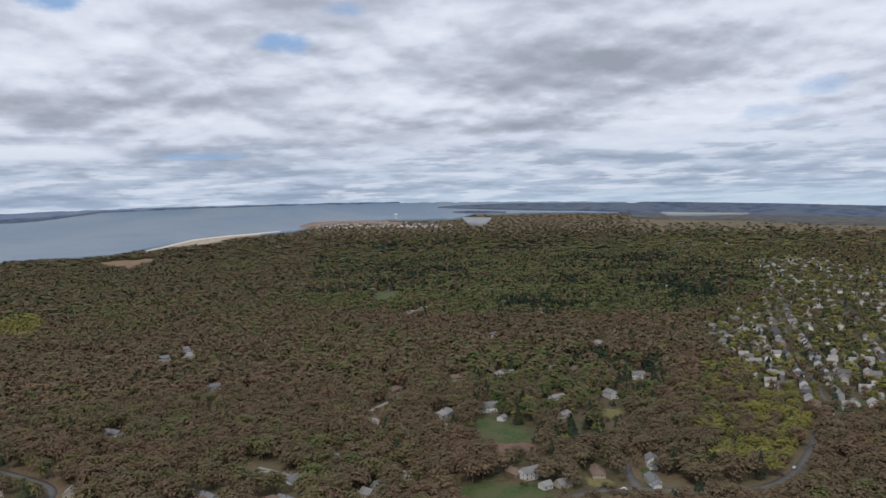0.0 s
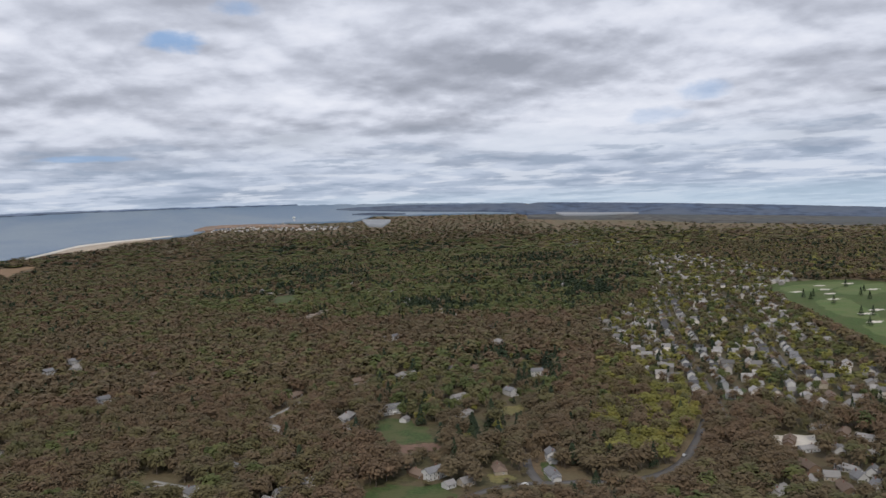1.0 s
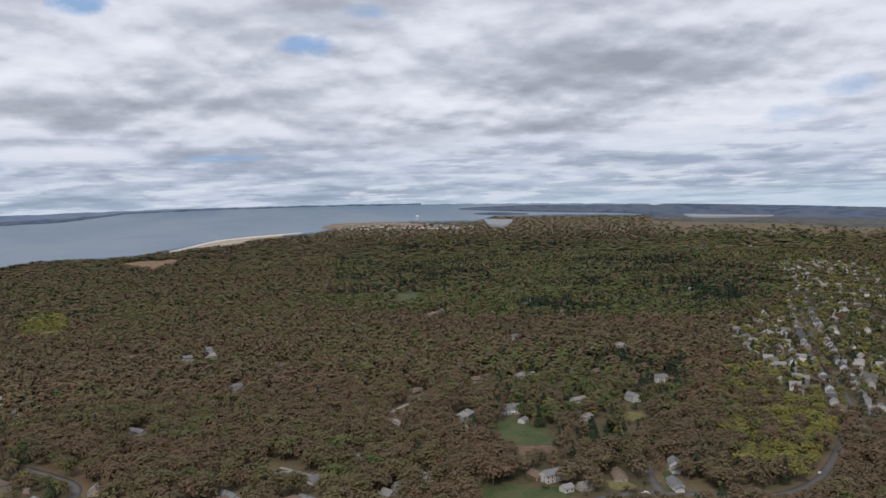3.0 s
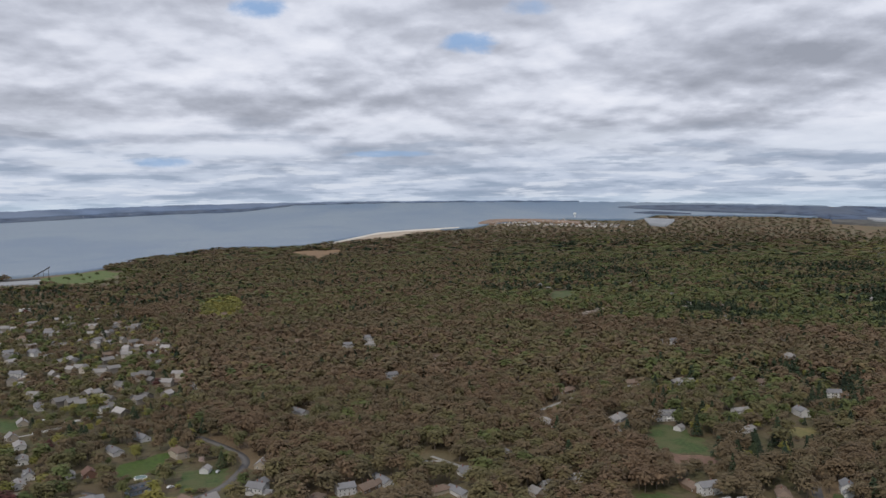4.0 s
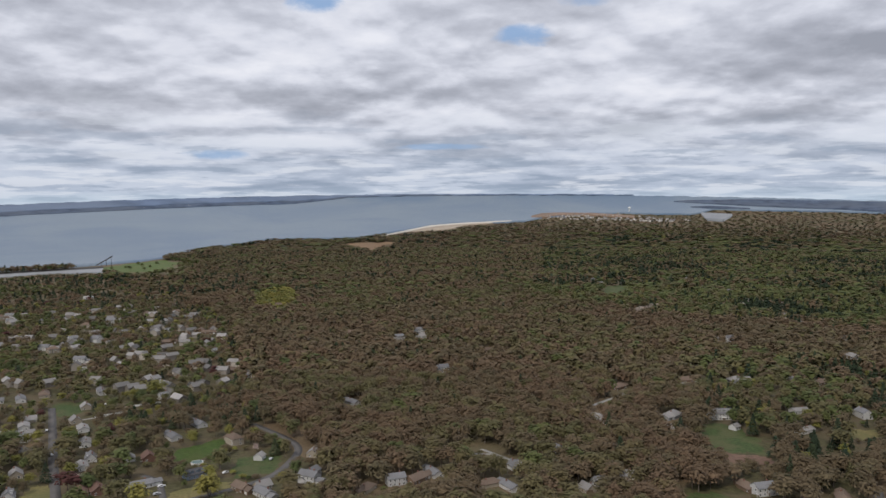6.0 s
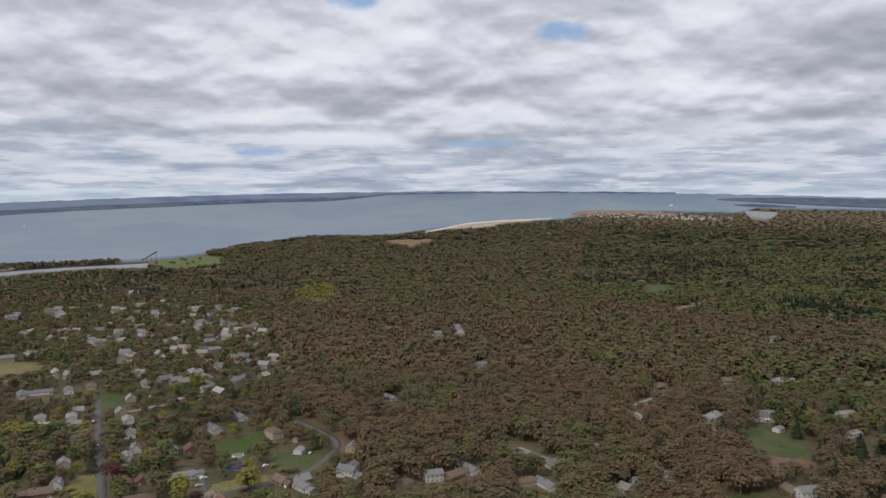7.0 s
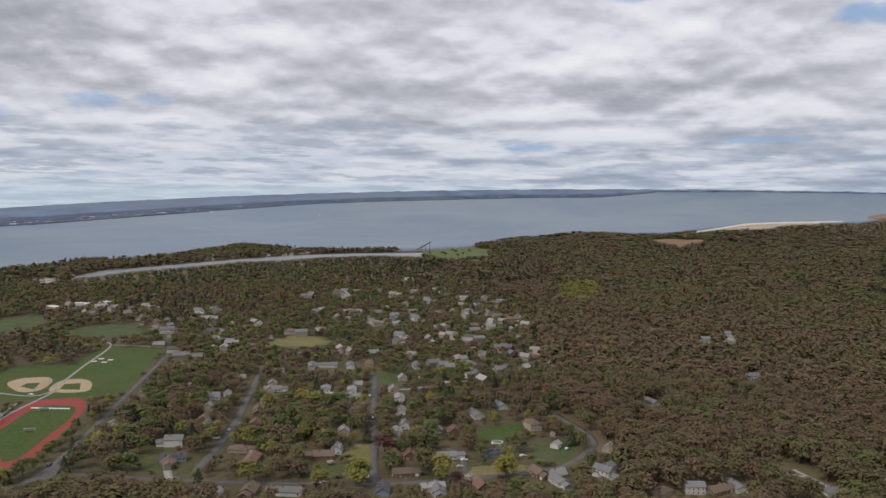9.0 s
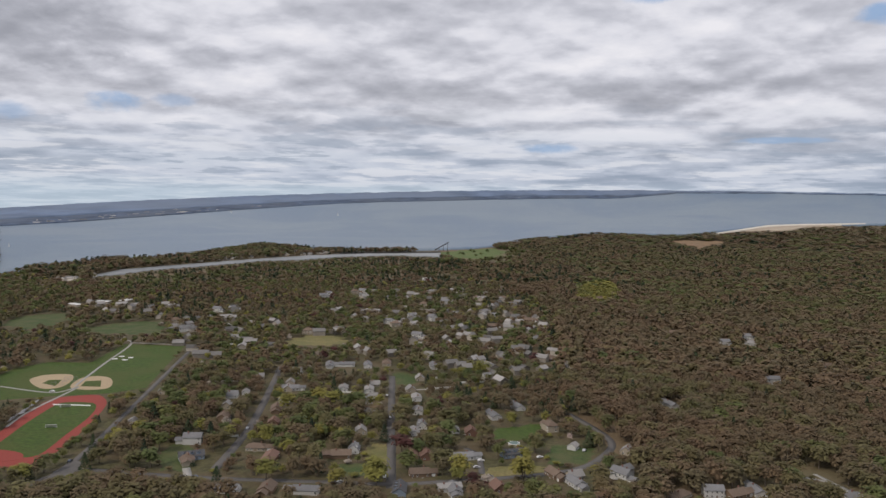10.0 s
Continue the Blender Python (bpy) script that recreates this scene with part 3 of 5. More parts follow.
ROADS = [
    road("road", [(-204, 404), (-238, 471), (-269, 531), (-299, 591), (-334, 660)], 5.9, ASPHALT, "straight grey residential road running toward the water"),
    road("road", [(-391, 301), (-392, 332), (-386, 348), (-345, 360), (-300, 374), (-254, 392), (-208, 410), (-178, 430), (-151, 450), (-127, 471), (-111, 493), (-105, 521), (-105, 545), (-117, 569), (-152, 609)], 5.5, ASPHALT, "grey asphalt street curving round a wooded bend", 0.06),
    road("road", [(-315, 385), (-348, 462), (-404, 567), (-449, 647)], 5.9, ASPHALT, "straight grey side road between houses"),
    road("road", [(-395, 338), (-401, 357), (-431, 412), (-496, 525), (-590, 688)], 4.4, ASPHALT, "narrow grey road beside the sports field"),
    road("path", [(-556, 497), (-602, 572), (-661, 668), (-701, 675)], 2.5, CONCRETE, "pale footpath across the playing field", 0.10, "path", 0.5),
    road("path", [(-661, 668), (-607, 685), (-553, 713)], 3.0, CONCRETE, "pale footpath along the playing field", 0.10, "path", 0.5),
    road("path", [(-610, 467), (-553, 472), (-551, 496), (-521, 422), (-501, 388)], 2.5, CONCRETE, "pale footpath beside the running track", 0.11, "path", 0.5),
    road("road", [(181, 415), (205, 421), (226, 419), (247, 410), (274, 397), (299, 392), (329, 402), (362, 427), (393, 455), (412, 473)], 5.9, ASPHALT, "grey road bending round a stand of yellow-green trees"),
    road("road", [(251, 462), (241, 439), (235, 417)], 5.9, ASPHALT, "short grey side road stub", 0.07),
    road("road", [(421, 459), (458, 510), (495, 566), (548, 642), (621, 750), (739, 916), (922, 1170)], 4.2, ASPHALT, "grey street between rows of small houses", keep=0.4),
    road("road", [(548, 503), (623, 601), (729, 738), (846, 898), (1047, 1173), (1320, 1555)], 4.2, ASPHALT, "grey street between rows of small houses", keep=0.4),
    road("road", [(590, 447), (681, 551), (772, 672), (861, 807), (986, 994)], 4.2, ASPHALT, "grey street between rows of small houses", keep=0.4),
    road("road", [(585, 854), (712, 884), (842, 917), (913, 876)], 3.8, ASPHALT, "grey cross street in the small-house quarter", 0.06, keep=0.4),
    road("driveway", [(22, 544), (34, 528), (43, 511)], 3.0, CONCRETE, "long pale concrete drive in the woods", 0.06, "driveway", 3.0),
    road("driveway", [(120, 662), (141, 686), (163, 709)], 4.0, CONCRETE, "pale drive to a house in the woods", 0.06, "driveway", 3.0),
    road("driveway", [(-193, 492), (-180, 482), (-165, 450)], 4.0, ASPHALT, "short asphalt drive beside a house", 0.08, "driveway"),
    road("driveway", [(-295, 620), (-277, 635), (-263, 651)], 3.0, CONCRETE, "pale drive between back gardens", 0.06, "driveway", 1.0),
    road("driveway", [(-272, 660), (-260, 669), (-249, 681)], 3.0, CONCRETE, "pale drive between back gardens", 0.06, "driveway", 1.0),
    road("driveway", [(-332, 379), (-321, 368)], 5.0, CONCRETE, "short pale drive before a garage", 0.09, "driveway"),
    road("driveway", [(12, 534), (33, 530), (48, 505)], 3.0, CONCRETE, "pale walled drive at the wood's edge", 0.10, "driveway"),
]
patch("parking_lot", [(-394, 333), (-404, 358), (-395, 360), (-385, 342), (-384, 333)], 0.09, ASPHALT, "small dark asphalt parking lot", "parking lot", smooth=False)
STREETS = [line for line, half in LINES if half > 4.05 or 2.25 < half < 2.55]


# ------------------------------------------------------------------ houses
def box(bm, x0, x1, y0, y1, z0, z1):
    v = [bm.verts.new(c) for c in ((x0, y0, z0), (x1, y0, z0), (x1, y1, z0), (x0, y1, z0), (x0, y0, z1), (x1, y0, z1), (x1, y1, z1), (x0, y1, z1))]
    for f in ((3, 2, 1, 0), (4, 5, 6, 7), (0, 1, 5, 4), (1, 2, 6, 5), (2, 3, 7, 6), (3, 0, 4, 7)):
        bm.faces.new([v[i] for i in f])


def body_mesh(w, d, h, rise, hip):
    """Walls up to the eaves, with gable ends unless the roof is hipped."""
    bm = bmesh.new()
    x, y = w / 2, d / 2
    v = [bm.verts.new(c) for c in ((-x, -y, -0.3), (x, -y, -0.3), (x, y, -0.3), (-x, y, -0.3), (-x, -y, h), (x, -y, h), (x, y, h), (-x, y, h))]
    for f in ((0, 1, 5, 4), (2, 3, 7, 6)):
        bm.faces.new([v[i] for i in f])
    if hip:
        for f in ((1, 2, 6, 5), (3, 0, 4, 7)):
            bm.faces.new([v[i] for i in f])
    else:
        a, b = bm.verts.new((-x, 0, h + rise)), bm.verts.new((x, 0, h + rise))
        bm.faces.new([v[1], v[2], v[6], b, v[5]])
        bm.faces.new([v[3], v[0], v[4], a, v[7]])
    return bm


def roof_mesh(w, d, h, rise, hip, over=0.45, thick=0.22):
    bm = bmesh.new()
    x, y = w / 2 + over, d / 2 + over
    drop = over * rise / (d / 2)
    inset = min(d / 2 + over, w / 2) if hip else 0.0
    lo = [(-x, -y, h - drop), (x, -y, h - drop), (x, y, h - drop), (-x, y, h - drop)]
    rid = [(-x + inset, 0, h + rise), (x - inset, 0, h + rise)]
    top = [bm.verts.new((p[0], p[1], p[2] + thick)) for p in lo + rid]
    bot = [bm.verts.new((p[0], p[1], p[2] + 0.02)) for p in lo + rid]
    for f in ((0, 1, 5, 4), (2, 3, 4, 5)):
        bm.faces.new([top[i] for i in f])
        bm.faces.new([bot[i] for i in reversed(f)])
    if hip:
        for f in ((1, 2, 5), (3, 0, 4)):
            bm.faces.new([top[i] for i in f])
            bm.faces.new([bot[i] for i in reversed(f)])
        edges = ((0, 1), (1, 2), (2, 3), (3, 0))
    else:
        edges = ((0, 1), (1, 5), (5, 2), (2, 3), (3, 4), (4, 0))
    for i, j in edges:
        bm.faces.new((top[j], top[i], bot[i], bot[j]))
    return bm


WINDOW_MESHES = {}


def window(parent, x, y, z, w, h, side):
    """A framed window; side: the way it faces (-1 front, 1 back, 2 right end, -2 left end)."""
    turn = {-1: 0, 1: 180, 2: 90, -2: -90}[side]
    key = (w, h)
    if key not in WINDOW_MESHES:
        fr, pa = bmesh.new(), bmesh.new()
        b = 0.13
        box(fr, -w / 2 - b, w / 2 + b, -0.07, 0.02, h / 2, h / 2 + b)
        box(fr, -w / 2 - b, w / 2 + b, -0.11, 0.02, -h / 2 - b, -h / 2)
        for s in (-1, 1):
            box(fr, s * (w / 2 + b / 2) - b / 2, s * (w / 2 + b / 2) + b / 2, -0.07, 0.02, -h / 2, h / 2)
        box(fr, -w / 2, w / 2, -0.05, 0.0, -0.04, 0.04)
        box(pa, -w / 2, w / 2, -0.03, 0.01, -h / 2, h / 2)
        meshes = []
        for nm, bm, mt in (("window", fr, TRIM), ("pane", pa, GLASS)):
            me = bpy.data.meshes.new(nm)
            bm.to_mesh(me)
            bm.free()
            me.materials.append(mt)
            meshes.append(me)
        WINDOW_MESHES[key] = meshes
    fr, pa = WINDOW_MESHES[key]
    f = new("window", fr)
    f.parent = parent
    f.matrix_basis = pose(x, y, z, 0, 0, turn)
    p = new("pane", pa)
    p.parent = f
    return f


def flat_roof(w, d, h):
    bm = bmesh.new()
    box(bm, -w / 2 - 0.2, w / 2 + 0.2, -d / 2 - 0.2, d / 2 + 0.2, h, h + 0.35)
    box(bm, -w * 0.2, w * 0.05, -d * 0.15, d * 0.2, h + 0.35, h + 1.4)
    return bm


def make_house(w, d, storeys, wall, roofing, rise=2.6, hip=False, wing=0.0, flat=False, detail=1, dormers=0, porch=False):
    """A house on an Empty at its base: walls, roof, chimney, windows, door and, if it has them, wing, dormers, porch and garage."""
    h = 2.75 * storeys + 0.3
    base = new("house")
    if flat:
        bm = bmesh.new()
        box(bm, -w / 2, w / 2, -d / 2, d / 2, -0.3, h)
        part("wall", bm, SIDING[wall], base)
        part("roof", flat_roof(w, d, h), ROOFING[roofing], base)
    else:
        part("wall", body_mesh(w, d, h, rise, hip), SIDING[wall], base)
        part("roof", roof_mesh(w, d, h, rise, hip), ROOFING[roofing], base)
    if wing:
        wd, wh = d * 0.72, 2.75 + 0.2
        bm = body_mesh(wing, wd, wh, rise * 0.7, False)
        bmesh.ops.translate(bm, verts=bm.verts, vec=(w / 2 + wing / 2 - 0.05, -0.4, 0))
        part("wing_wall", bm, SIDING[wall], base)
        bm = roof_mesh(wing, wd, wh, rise * 0.7, False)
        bmesh.ops.translate(bm, verts=bm.verts, vec=(w / 2 + wing / 2 + 0.4, -0.4, 0))
        part("wing_roof", bm, ROOFING[roofing], base)
        bm = bmesh.new()
        box(bm, w / 2 + wing / 2 - 1.4, w / 2 + wing / 2 + 1.4, -0.4 - wd / 2 - 0.06, -0.4 - wd / 2 + 0.02, 0.0, 2.2)
        part("garage_door", bm, TRIM, base, "white panelled garage door")
    if detail > 0 and not flat:
        bm = bmesh.new()
        box(bm, w * 0.22, w * 0.22 + 0.8, 0.5, 1.3, h, h + rise + 1.0)
        part("chimney", bm, CHIMNEY, base, "brick chimney")
    cols = max(2, int(w / 3.2))
    if detail == 0:
        cols = 2
    for s in range(storeys):
        z = 1.55 + 2.75 * s
        for c in range(cols):
            x = (c + 0.5) / cols * w - w / 2
            if s == 0 and c == cols // 2 and detail:
                bm = bmesh.new()
                box(bm, x - 0.5, x + 0.5, -d / 2 - 0.06, -d / 2 + 0.02, 0.0, 2.1)
                part("door", bm, GLASS if wall == "brick" else SIDING["wood"], base, "dark front door")
                bm = bmesh.new()
                box(bm, x - 0.9, x + 0.9, -d / 2 - 1.3, -d / 2, -0.3, 0.02)
                part("step", bm, CONCRETE, base)
                if porch:
                    bm = bmesh.new()
                    box(bm, x - 2.0, x + 2.0, -d / 2 - 1.9, -d / 2 + 0.02, 2.5, 2.75)
                    part("porch_roof", bm, TRIM, base)
                    for q in (-1.8, 1.8):
                        bm = bmesh.new()
                        box(bm, x + q - 0.1, x + q + 0.1, -d / 2 - 1.8, -d / 2 - 1.6, -0.3, 2.5)
                        part("post", bm, TRIM, base)
            else:
                window(base, x, -d / 2, z, 1.1, 1.35, -1)
            if detail and c == 0:
                window(base, x, d / 2, z, 1.1, 1.35, 1)
        if detail:
            window(base, w / 2, -d * 0.2, z, 1.1, 1.35, 2) if not (wing and s == 0) else None
            window(base, -w / 2, -d * 0.2, z, 1.1, 1.35, -2)
    for k in range(dormers):
        x = (k + 0.5) / dormers * w * 0.8 - w * 0.4
        y, zz = -d / 4, h + rise / 2
        bm = body_mesh(1.9, d * 0.32, 1.3, 0.7, False)
        bmesh.ops.rotate(bm, verts=bm.verts, cent=(0, 0, 0), matrix=Matrix.Rotation(math.pi / 2, 3, "Z"))
        bmesh.ops.translate(bm, verts=bm.verts, vec=(x, y, zz - 0.35))
        dorm = part("dormer", bm, SIDING[wall], base)
        bm = roof_mesh(d * 0.34, 1.9, 1.3, 0.7, False, 0.2, 0.12)
        bmesh.ops.rotate(bm, verts=bm.verts, cent=(0, 0, 0), matrix=Matrix.Rotation(math.pi / 2, 3, "Z"))
        bmesh.ops.translate(bm, verts=bm.verts, vec=(x, y, zz - 0.35))
        part("dormer_roof", bm, ROOFING[roofing], dorm)
    return base


STYLES = {   # what each kind of house is made of, and how it is described
    "ranch_grey": (dict(w=17, d=9, storeys=1, wall="white", roofing="grey", rise=2.2, wing=6), "long low white house with grey shingle roof"),
    "ranch_pale": (dict(w=16, d=9, storeys=1, wall="white", roofing="pale", rise=2.0), "long low house with pale grey shingle roof"),
    "ranch_red": (dict(w=22, d=10, storeys=1, wall="brick", roofing="red", rise=2.3), "long low brick house with reddish roof"),
    "ranch_brown": (dict(w=16, d=10, storeys=1, wall="cream", roofing="brown", rise=2.6, hip=True, wing=6), "low cream house with brown hipped roof"),
    "ranch_dark": (dict(w=18, d=9, storeys=1, wall="blue", roofing="dark", rise=3.0, dormers=3), "blue house with charcoal roof and three dormers"),
    "cape_white": (dict(w=11, d=8.5, storeys=1, wall="white", roofing="grey", rise=3.8, dormers=2), "small white cape house with grey roof and dormers"),
    "cape_pale": (dict(w=11, d=9, storeys=1, wall="cream", roofing="pale", rise=3.4), "small cream cape house with pale roof"),
    "cape_red": (dict(w=12, d=10, storeys=1, wall="brick", roofing="red", rise=3.6), "small brick house with steep reddish roof"),
    "colonial": (dict(w=14, d=9, storeys=2, wall="white", roofing="grey", rise=2.8, wing=6), "two-storey white house with grey shingle roof and wing"),
    "colonial_cream": (dict(w=14, d=10, storeys=2, wall="cream", roofing="brown", rise=3.0, hip=True, wing=7), "large cream two-storey house with brown hipped roof"),
    "mansion": (dict(w=20, d=11, storeys=2, wall="white", roofing="grey", rise=3.6, dormers=4, porch=True), "large white two-storey house with dormers and porch"),
    "modern": (dict(w=18, d=11, storeys=2, wall="white", roofing="white", flat=True), "large white flat-roofed modern house"),
    "low_flat": (dict(w=26, d=13, storeys=1, wall="cream", roofing="white", flat=True), "low flat-roofed building with white roof"),
    "wood": (dict(w=15, d=10, storeys=1, wall="wood", roofing="brown", rise=3.0, wing=6), "brown shingled house with brown roof among trees"),
    "grey_big": (dict(w=18, d=12, storeys=1, wall="grey", roofing="pale", rise=3.6, hip=True, wing=7), "large grey house with pale hipped roof among trees"),
    "garage": (dict(w=8, d=7, storeys=1, wall="white", roofing="pale", rise=2.2, detail=0), "small white outbuilding with pale roof"),
    "town_white": (dict(w=9, d=8, storeys=2, wall="white", roofing="pale", rise=2.8, detail=0), "small two-storey white town house with pale roof"),
    "town_grey": (dict(w=9, d=8, storeys=2, wall="grey", roofing="grey", rise=2.8, detail=0), "small grey two-storey town house"),
    "town_cream": (dict(w=8.5, d=8.5, storeys=2, wall="cream", roofing="brown", rise=2.8, hip=True, detail=0), "small cream town house with brown hipped roof"),
    "town_dark": (dict(w=9, d=8, storeys=2, wall="white", roofing="dark", rise=3.0, detail=0), "small white town house with charcoal roof"),
}
BUILT = {}
HOUSES = []     # (x, y, reach) kept free of trees


def street_turn(x, y, default):
    """The turn that sets a house's long side along the nearest street, front to it."""
    best, way, foot = 70.0, None, None
    for line in STREETS:
        for a, b in zip(line, line[1:]):
            d = float(off_line([a, b], np.array(x), np.array(y)))
            if d < best:
                best, way, foot = d, math.degrees(math.atan2(b[1] - a[1], b[0] - a[0])), a
    if way is None:
        return default
    front = Vector((math.sin(radians(way)), -math.cos(radians(way))))
    if front.dot(Vector((foot[0] - x, foot[1] - y))) < 0:
        way += 180
    return way


def house(style, xy, turn=None, group="", size=0.86):
    x, y = xy
    spec, label = STYLES[style]
    way = street_turn(x, y, (math.degrees(math.atan2(y, x)) - 90) + random.uniform(-40, 40)) if turn is None else turn
    if turn is None and random.random() < 0.3:
        way += 90
    m = Matrix.Translation((x, y, float(height(x, y)))) @ pose(0, 0, 0, 0, 0, way + random.uniform(-4, 4))
    if style not in BUILT:
        BUILT[style] = tagged(make_house(**spec), label, "house", group)
        ob = BUILT[style]
        ob.matrix_basis = m
    else:
        ob = copy_thing(BUILT[style], m)
        if group:
            ob["group"] = group
    ob.scale = (size, size, size)
    HOUSES.append((x, y, spec["w"] * 0.5 * size + spec.get("wing", 0) * 0.4 + 2.0))
    return ob


# the quarter by the sports field
for style, spots in {
        "ranch_red": [(-295, 413)], "ranch_brown": [(-341, 390), (-361, 701)],
        "ranch_pale": [(-347, 593), (-325, 599), (-277, 593), (-259, 557), (-173, 417), (-269, 745)],
        "cape_white": [(-308, 566), (-239, 522), (-256, 452), (-251, 692), (-543, 646), (-414, 528), (-417, 628)],
        "cape_pale": [(-272, 490), (-291, 538), (-112, 468), (-387, 568), (-304, 657), (-398, 501), (-473, 513), (-293, 615), (-458, 1327), (-431, 1143)],
        "cape_red": [(-208, 462), (-217, 458), (-147, 429), (-201, 523)],
        "ranch_grey": [(-187, 471), (-373, 684), (-392, 677), (-316, 715), (-201, 571), (-193, 605), (-109, 458), (-387, 572), (-407, 669), (-285, 359), (-244, 377), (-169, 415), (-82, 670)],
        "ranch_dark": [(-159, 491), (-197, 401), (-341, 394)],
        "colonial": [(-86, 480), (-361, 419), (-399, 853), (-687, 1106), (-631, 1138), (-41, 1043)],
        "colonial_cream": [(-153, 559), (-712, 794), (-671, 1181), (-525, 812)],
        "wood": [(-258, 439), (-265, 369), (-380, 474), (-359, 512), (-346, 969), (-319, 1043), (-21, 480)],
        "garage": [(-430, 435), (-213, 522), (-127, 524), (-240, 736), (-311, 581), (-411, 542)]}.items():
    for xy in spots:
        house(style, xy, group="houses by the sports field")
# further houses, half hidden, stand along both sides of the same streets
rng = random.Random(11)
for line in (STREETS[0], STREETS[2]):
    for a, b in zip(line[::4], line[4::4]):
        d = Vector(b) - Vector(a)
        for s in (-1, 1):
            q = Vector(a) + d * rng.random() + Vector((-d.y, d.x)).normalized() * s * rng.uniform(14, 19)
            if all(math.hypot(q.x - h[0], q.y - h[1]) > 15 for h in HOUSES) and not any(inside(c, np.array(q.x), np.array(q.y)) for c in CLEAR) and \
                    all(float(off_line(l, np.array(q.x), np.array(q.y))) > 9 for l in STREETS):
                house(rng.choice(("cape_pale", "ranch_pale", "cape_white", "wood", "ranch_brown", "cape_red")), (q.x, q.y), group="houses by the sports field", size=0.8)
# scattered larger houses toward the creek
for style, spots in {
        "low_flat": [(-938, 841), (-929, 883), (-911, 910)], "modern": [(-651, 1432)],
        "mansion": [(-659, 754), (-438, 983)],
        "colonial": [(-732, 900), (-723, 924), (-475, 927), (-470, 987), (-488, 1141), (-665, 1198), (-695, 1135)],
        "colonial_cream": [(-458, 912), (-463, 1214), (-504, 1098), (-278, 1390), (-661, 1845)],
        "wood": [(-362, 1078), (-332, 1058), (-430, 1247), (-225, 802)], "cape_white": [(-196, 779), (-375, 1059), (-429, 1043), (-269, 905), (-202, 2130), (-185, 2181)],
        "garage": [(-566, 1740), (-1020, 1624)]}.items():
    for xy in spots:
        house(style, xy, group="large houses toward the creek")
# the houses in the woods
for style, spots in {
        "mansion": [(212, 620)], "grey_big": [(176, 625), (270, 747), (436, 861), (-34, 1007)],
        "garage": [(213, 590), (119, 608), (165, 593), (213, 725), (164, 786), (184, 437)],
        "ranch_pale": [(117, 621), (281, 636), (261, 581), (351, 1431), (498, 1113)],
        "wood": [(153, 721), (341, 734), (223, 748), (-283, 1326), (-131, 1036), (43, 905), (123, 779)],
        "colonial": [(325, 621), (384, 678), (-7, 801), (-63, 989), (340, 967), (310, 1719), (182, 457)],
        "cape_white": [(342, 1678), (187, 1100), (257, 1399), (325, 965), (483, 972), (74, 535), (42, 502)],
        "cape_pale": [(322, 748), (-92, 531), (517, 1730), (713, 1471)]}.items():
    for xy in spots:
        house(style, xy, group="houses among the woods")
# the row at the wood's near edge
for style, spots in {
        "colonial": [(-86, 487), (-33, 476), (264, 451)], "ranch_grey": [(-10, 492), (36, 467), (248, 423)],
        "ranch_brown": [(-50, 465), (24, 473), (223, 446)], "cape_pale": [(109, 485), (81, 463), (195, 436), (367, 336), (385, 336)],
        "wood": [(-124, 467), (176, 464), (375, 317), (419, 399), (539, 470), (461, 392), (388, 354)], "cape_white": [(90, 474), (397, 327), (411, 329), (394, 312), (488, 519), (477, 446), (570, 484), (428, 368)],
        "ranch_pale": [(343, 335), (415, 380), (459, 411), (466, 378), (441, 354), (405, 342)]}.items():
    for xy in spots:
        house(style, xy, group="houses along the near road", size=0.8)
# the dense small-house quarter
TOWN = [(614, 919), (800, 1060), (1009, 1275), (1145, 1470), (1336, 1800), (1513, 1880), (1502, 1703), (1384, 1419), (1259, 1158), (1073, 1040), (843, 790), (678, 536), (525, 399), (498, 423), (485, 513), (429, 473), (460, 544), (476, 629)]
rng = random.Random(5)
TOWN_COUNT = [0]
TOWN_WALL = surface("town_siding", (0.54, 0.51, 0.47), 0.1, 1.0, 0.2, island=0.60)
GARDEN_WALL = surface("garden_house_siding", (0.34, 0.31, 0.27), 0.15, 1.0, 0.2, island=0.65)
TOWN_ROOF = surface("town_roofing", (0.24, 0.23, 0.22), 0.15, 1.0, 0.2, island=0.55)
for line in STREETS[5:9]:
    walk_line = [Vector(p) for p in line]
    gone = 0.0
    for a, b in zip(walk_line, walk_line[1:]):
        d = b - a
        while gone < d.length:
            p = a + d.normalized() * gone
            side = Vector((-d.y, d.x)).normalized()
            for s in (-1, 1):
                q = p + side * s * rng.uniform(11, 14)
                if inside(TOWN, np.array(q.x), np.array(q.y)) and all(math.hypot(q.x - h[0], q.y - h[1]) > 12 for h in HOUSES) and TOWN_COUNT[0] < 120:
                    TOWN_COUNT[0] += 1
                    house(rng.choice(("town_white", "town_grey", "town_dark", "town_dark", "town_cream")), (q.x, q.y), group="small town houses")
            gone += rng.uniform(15, 22)
        gone -= d.length
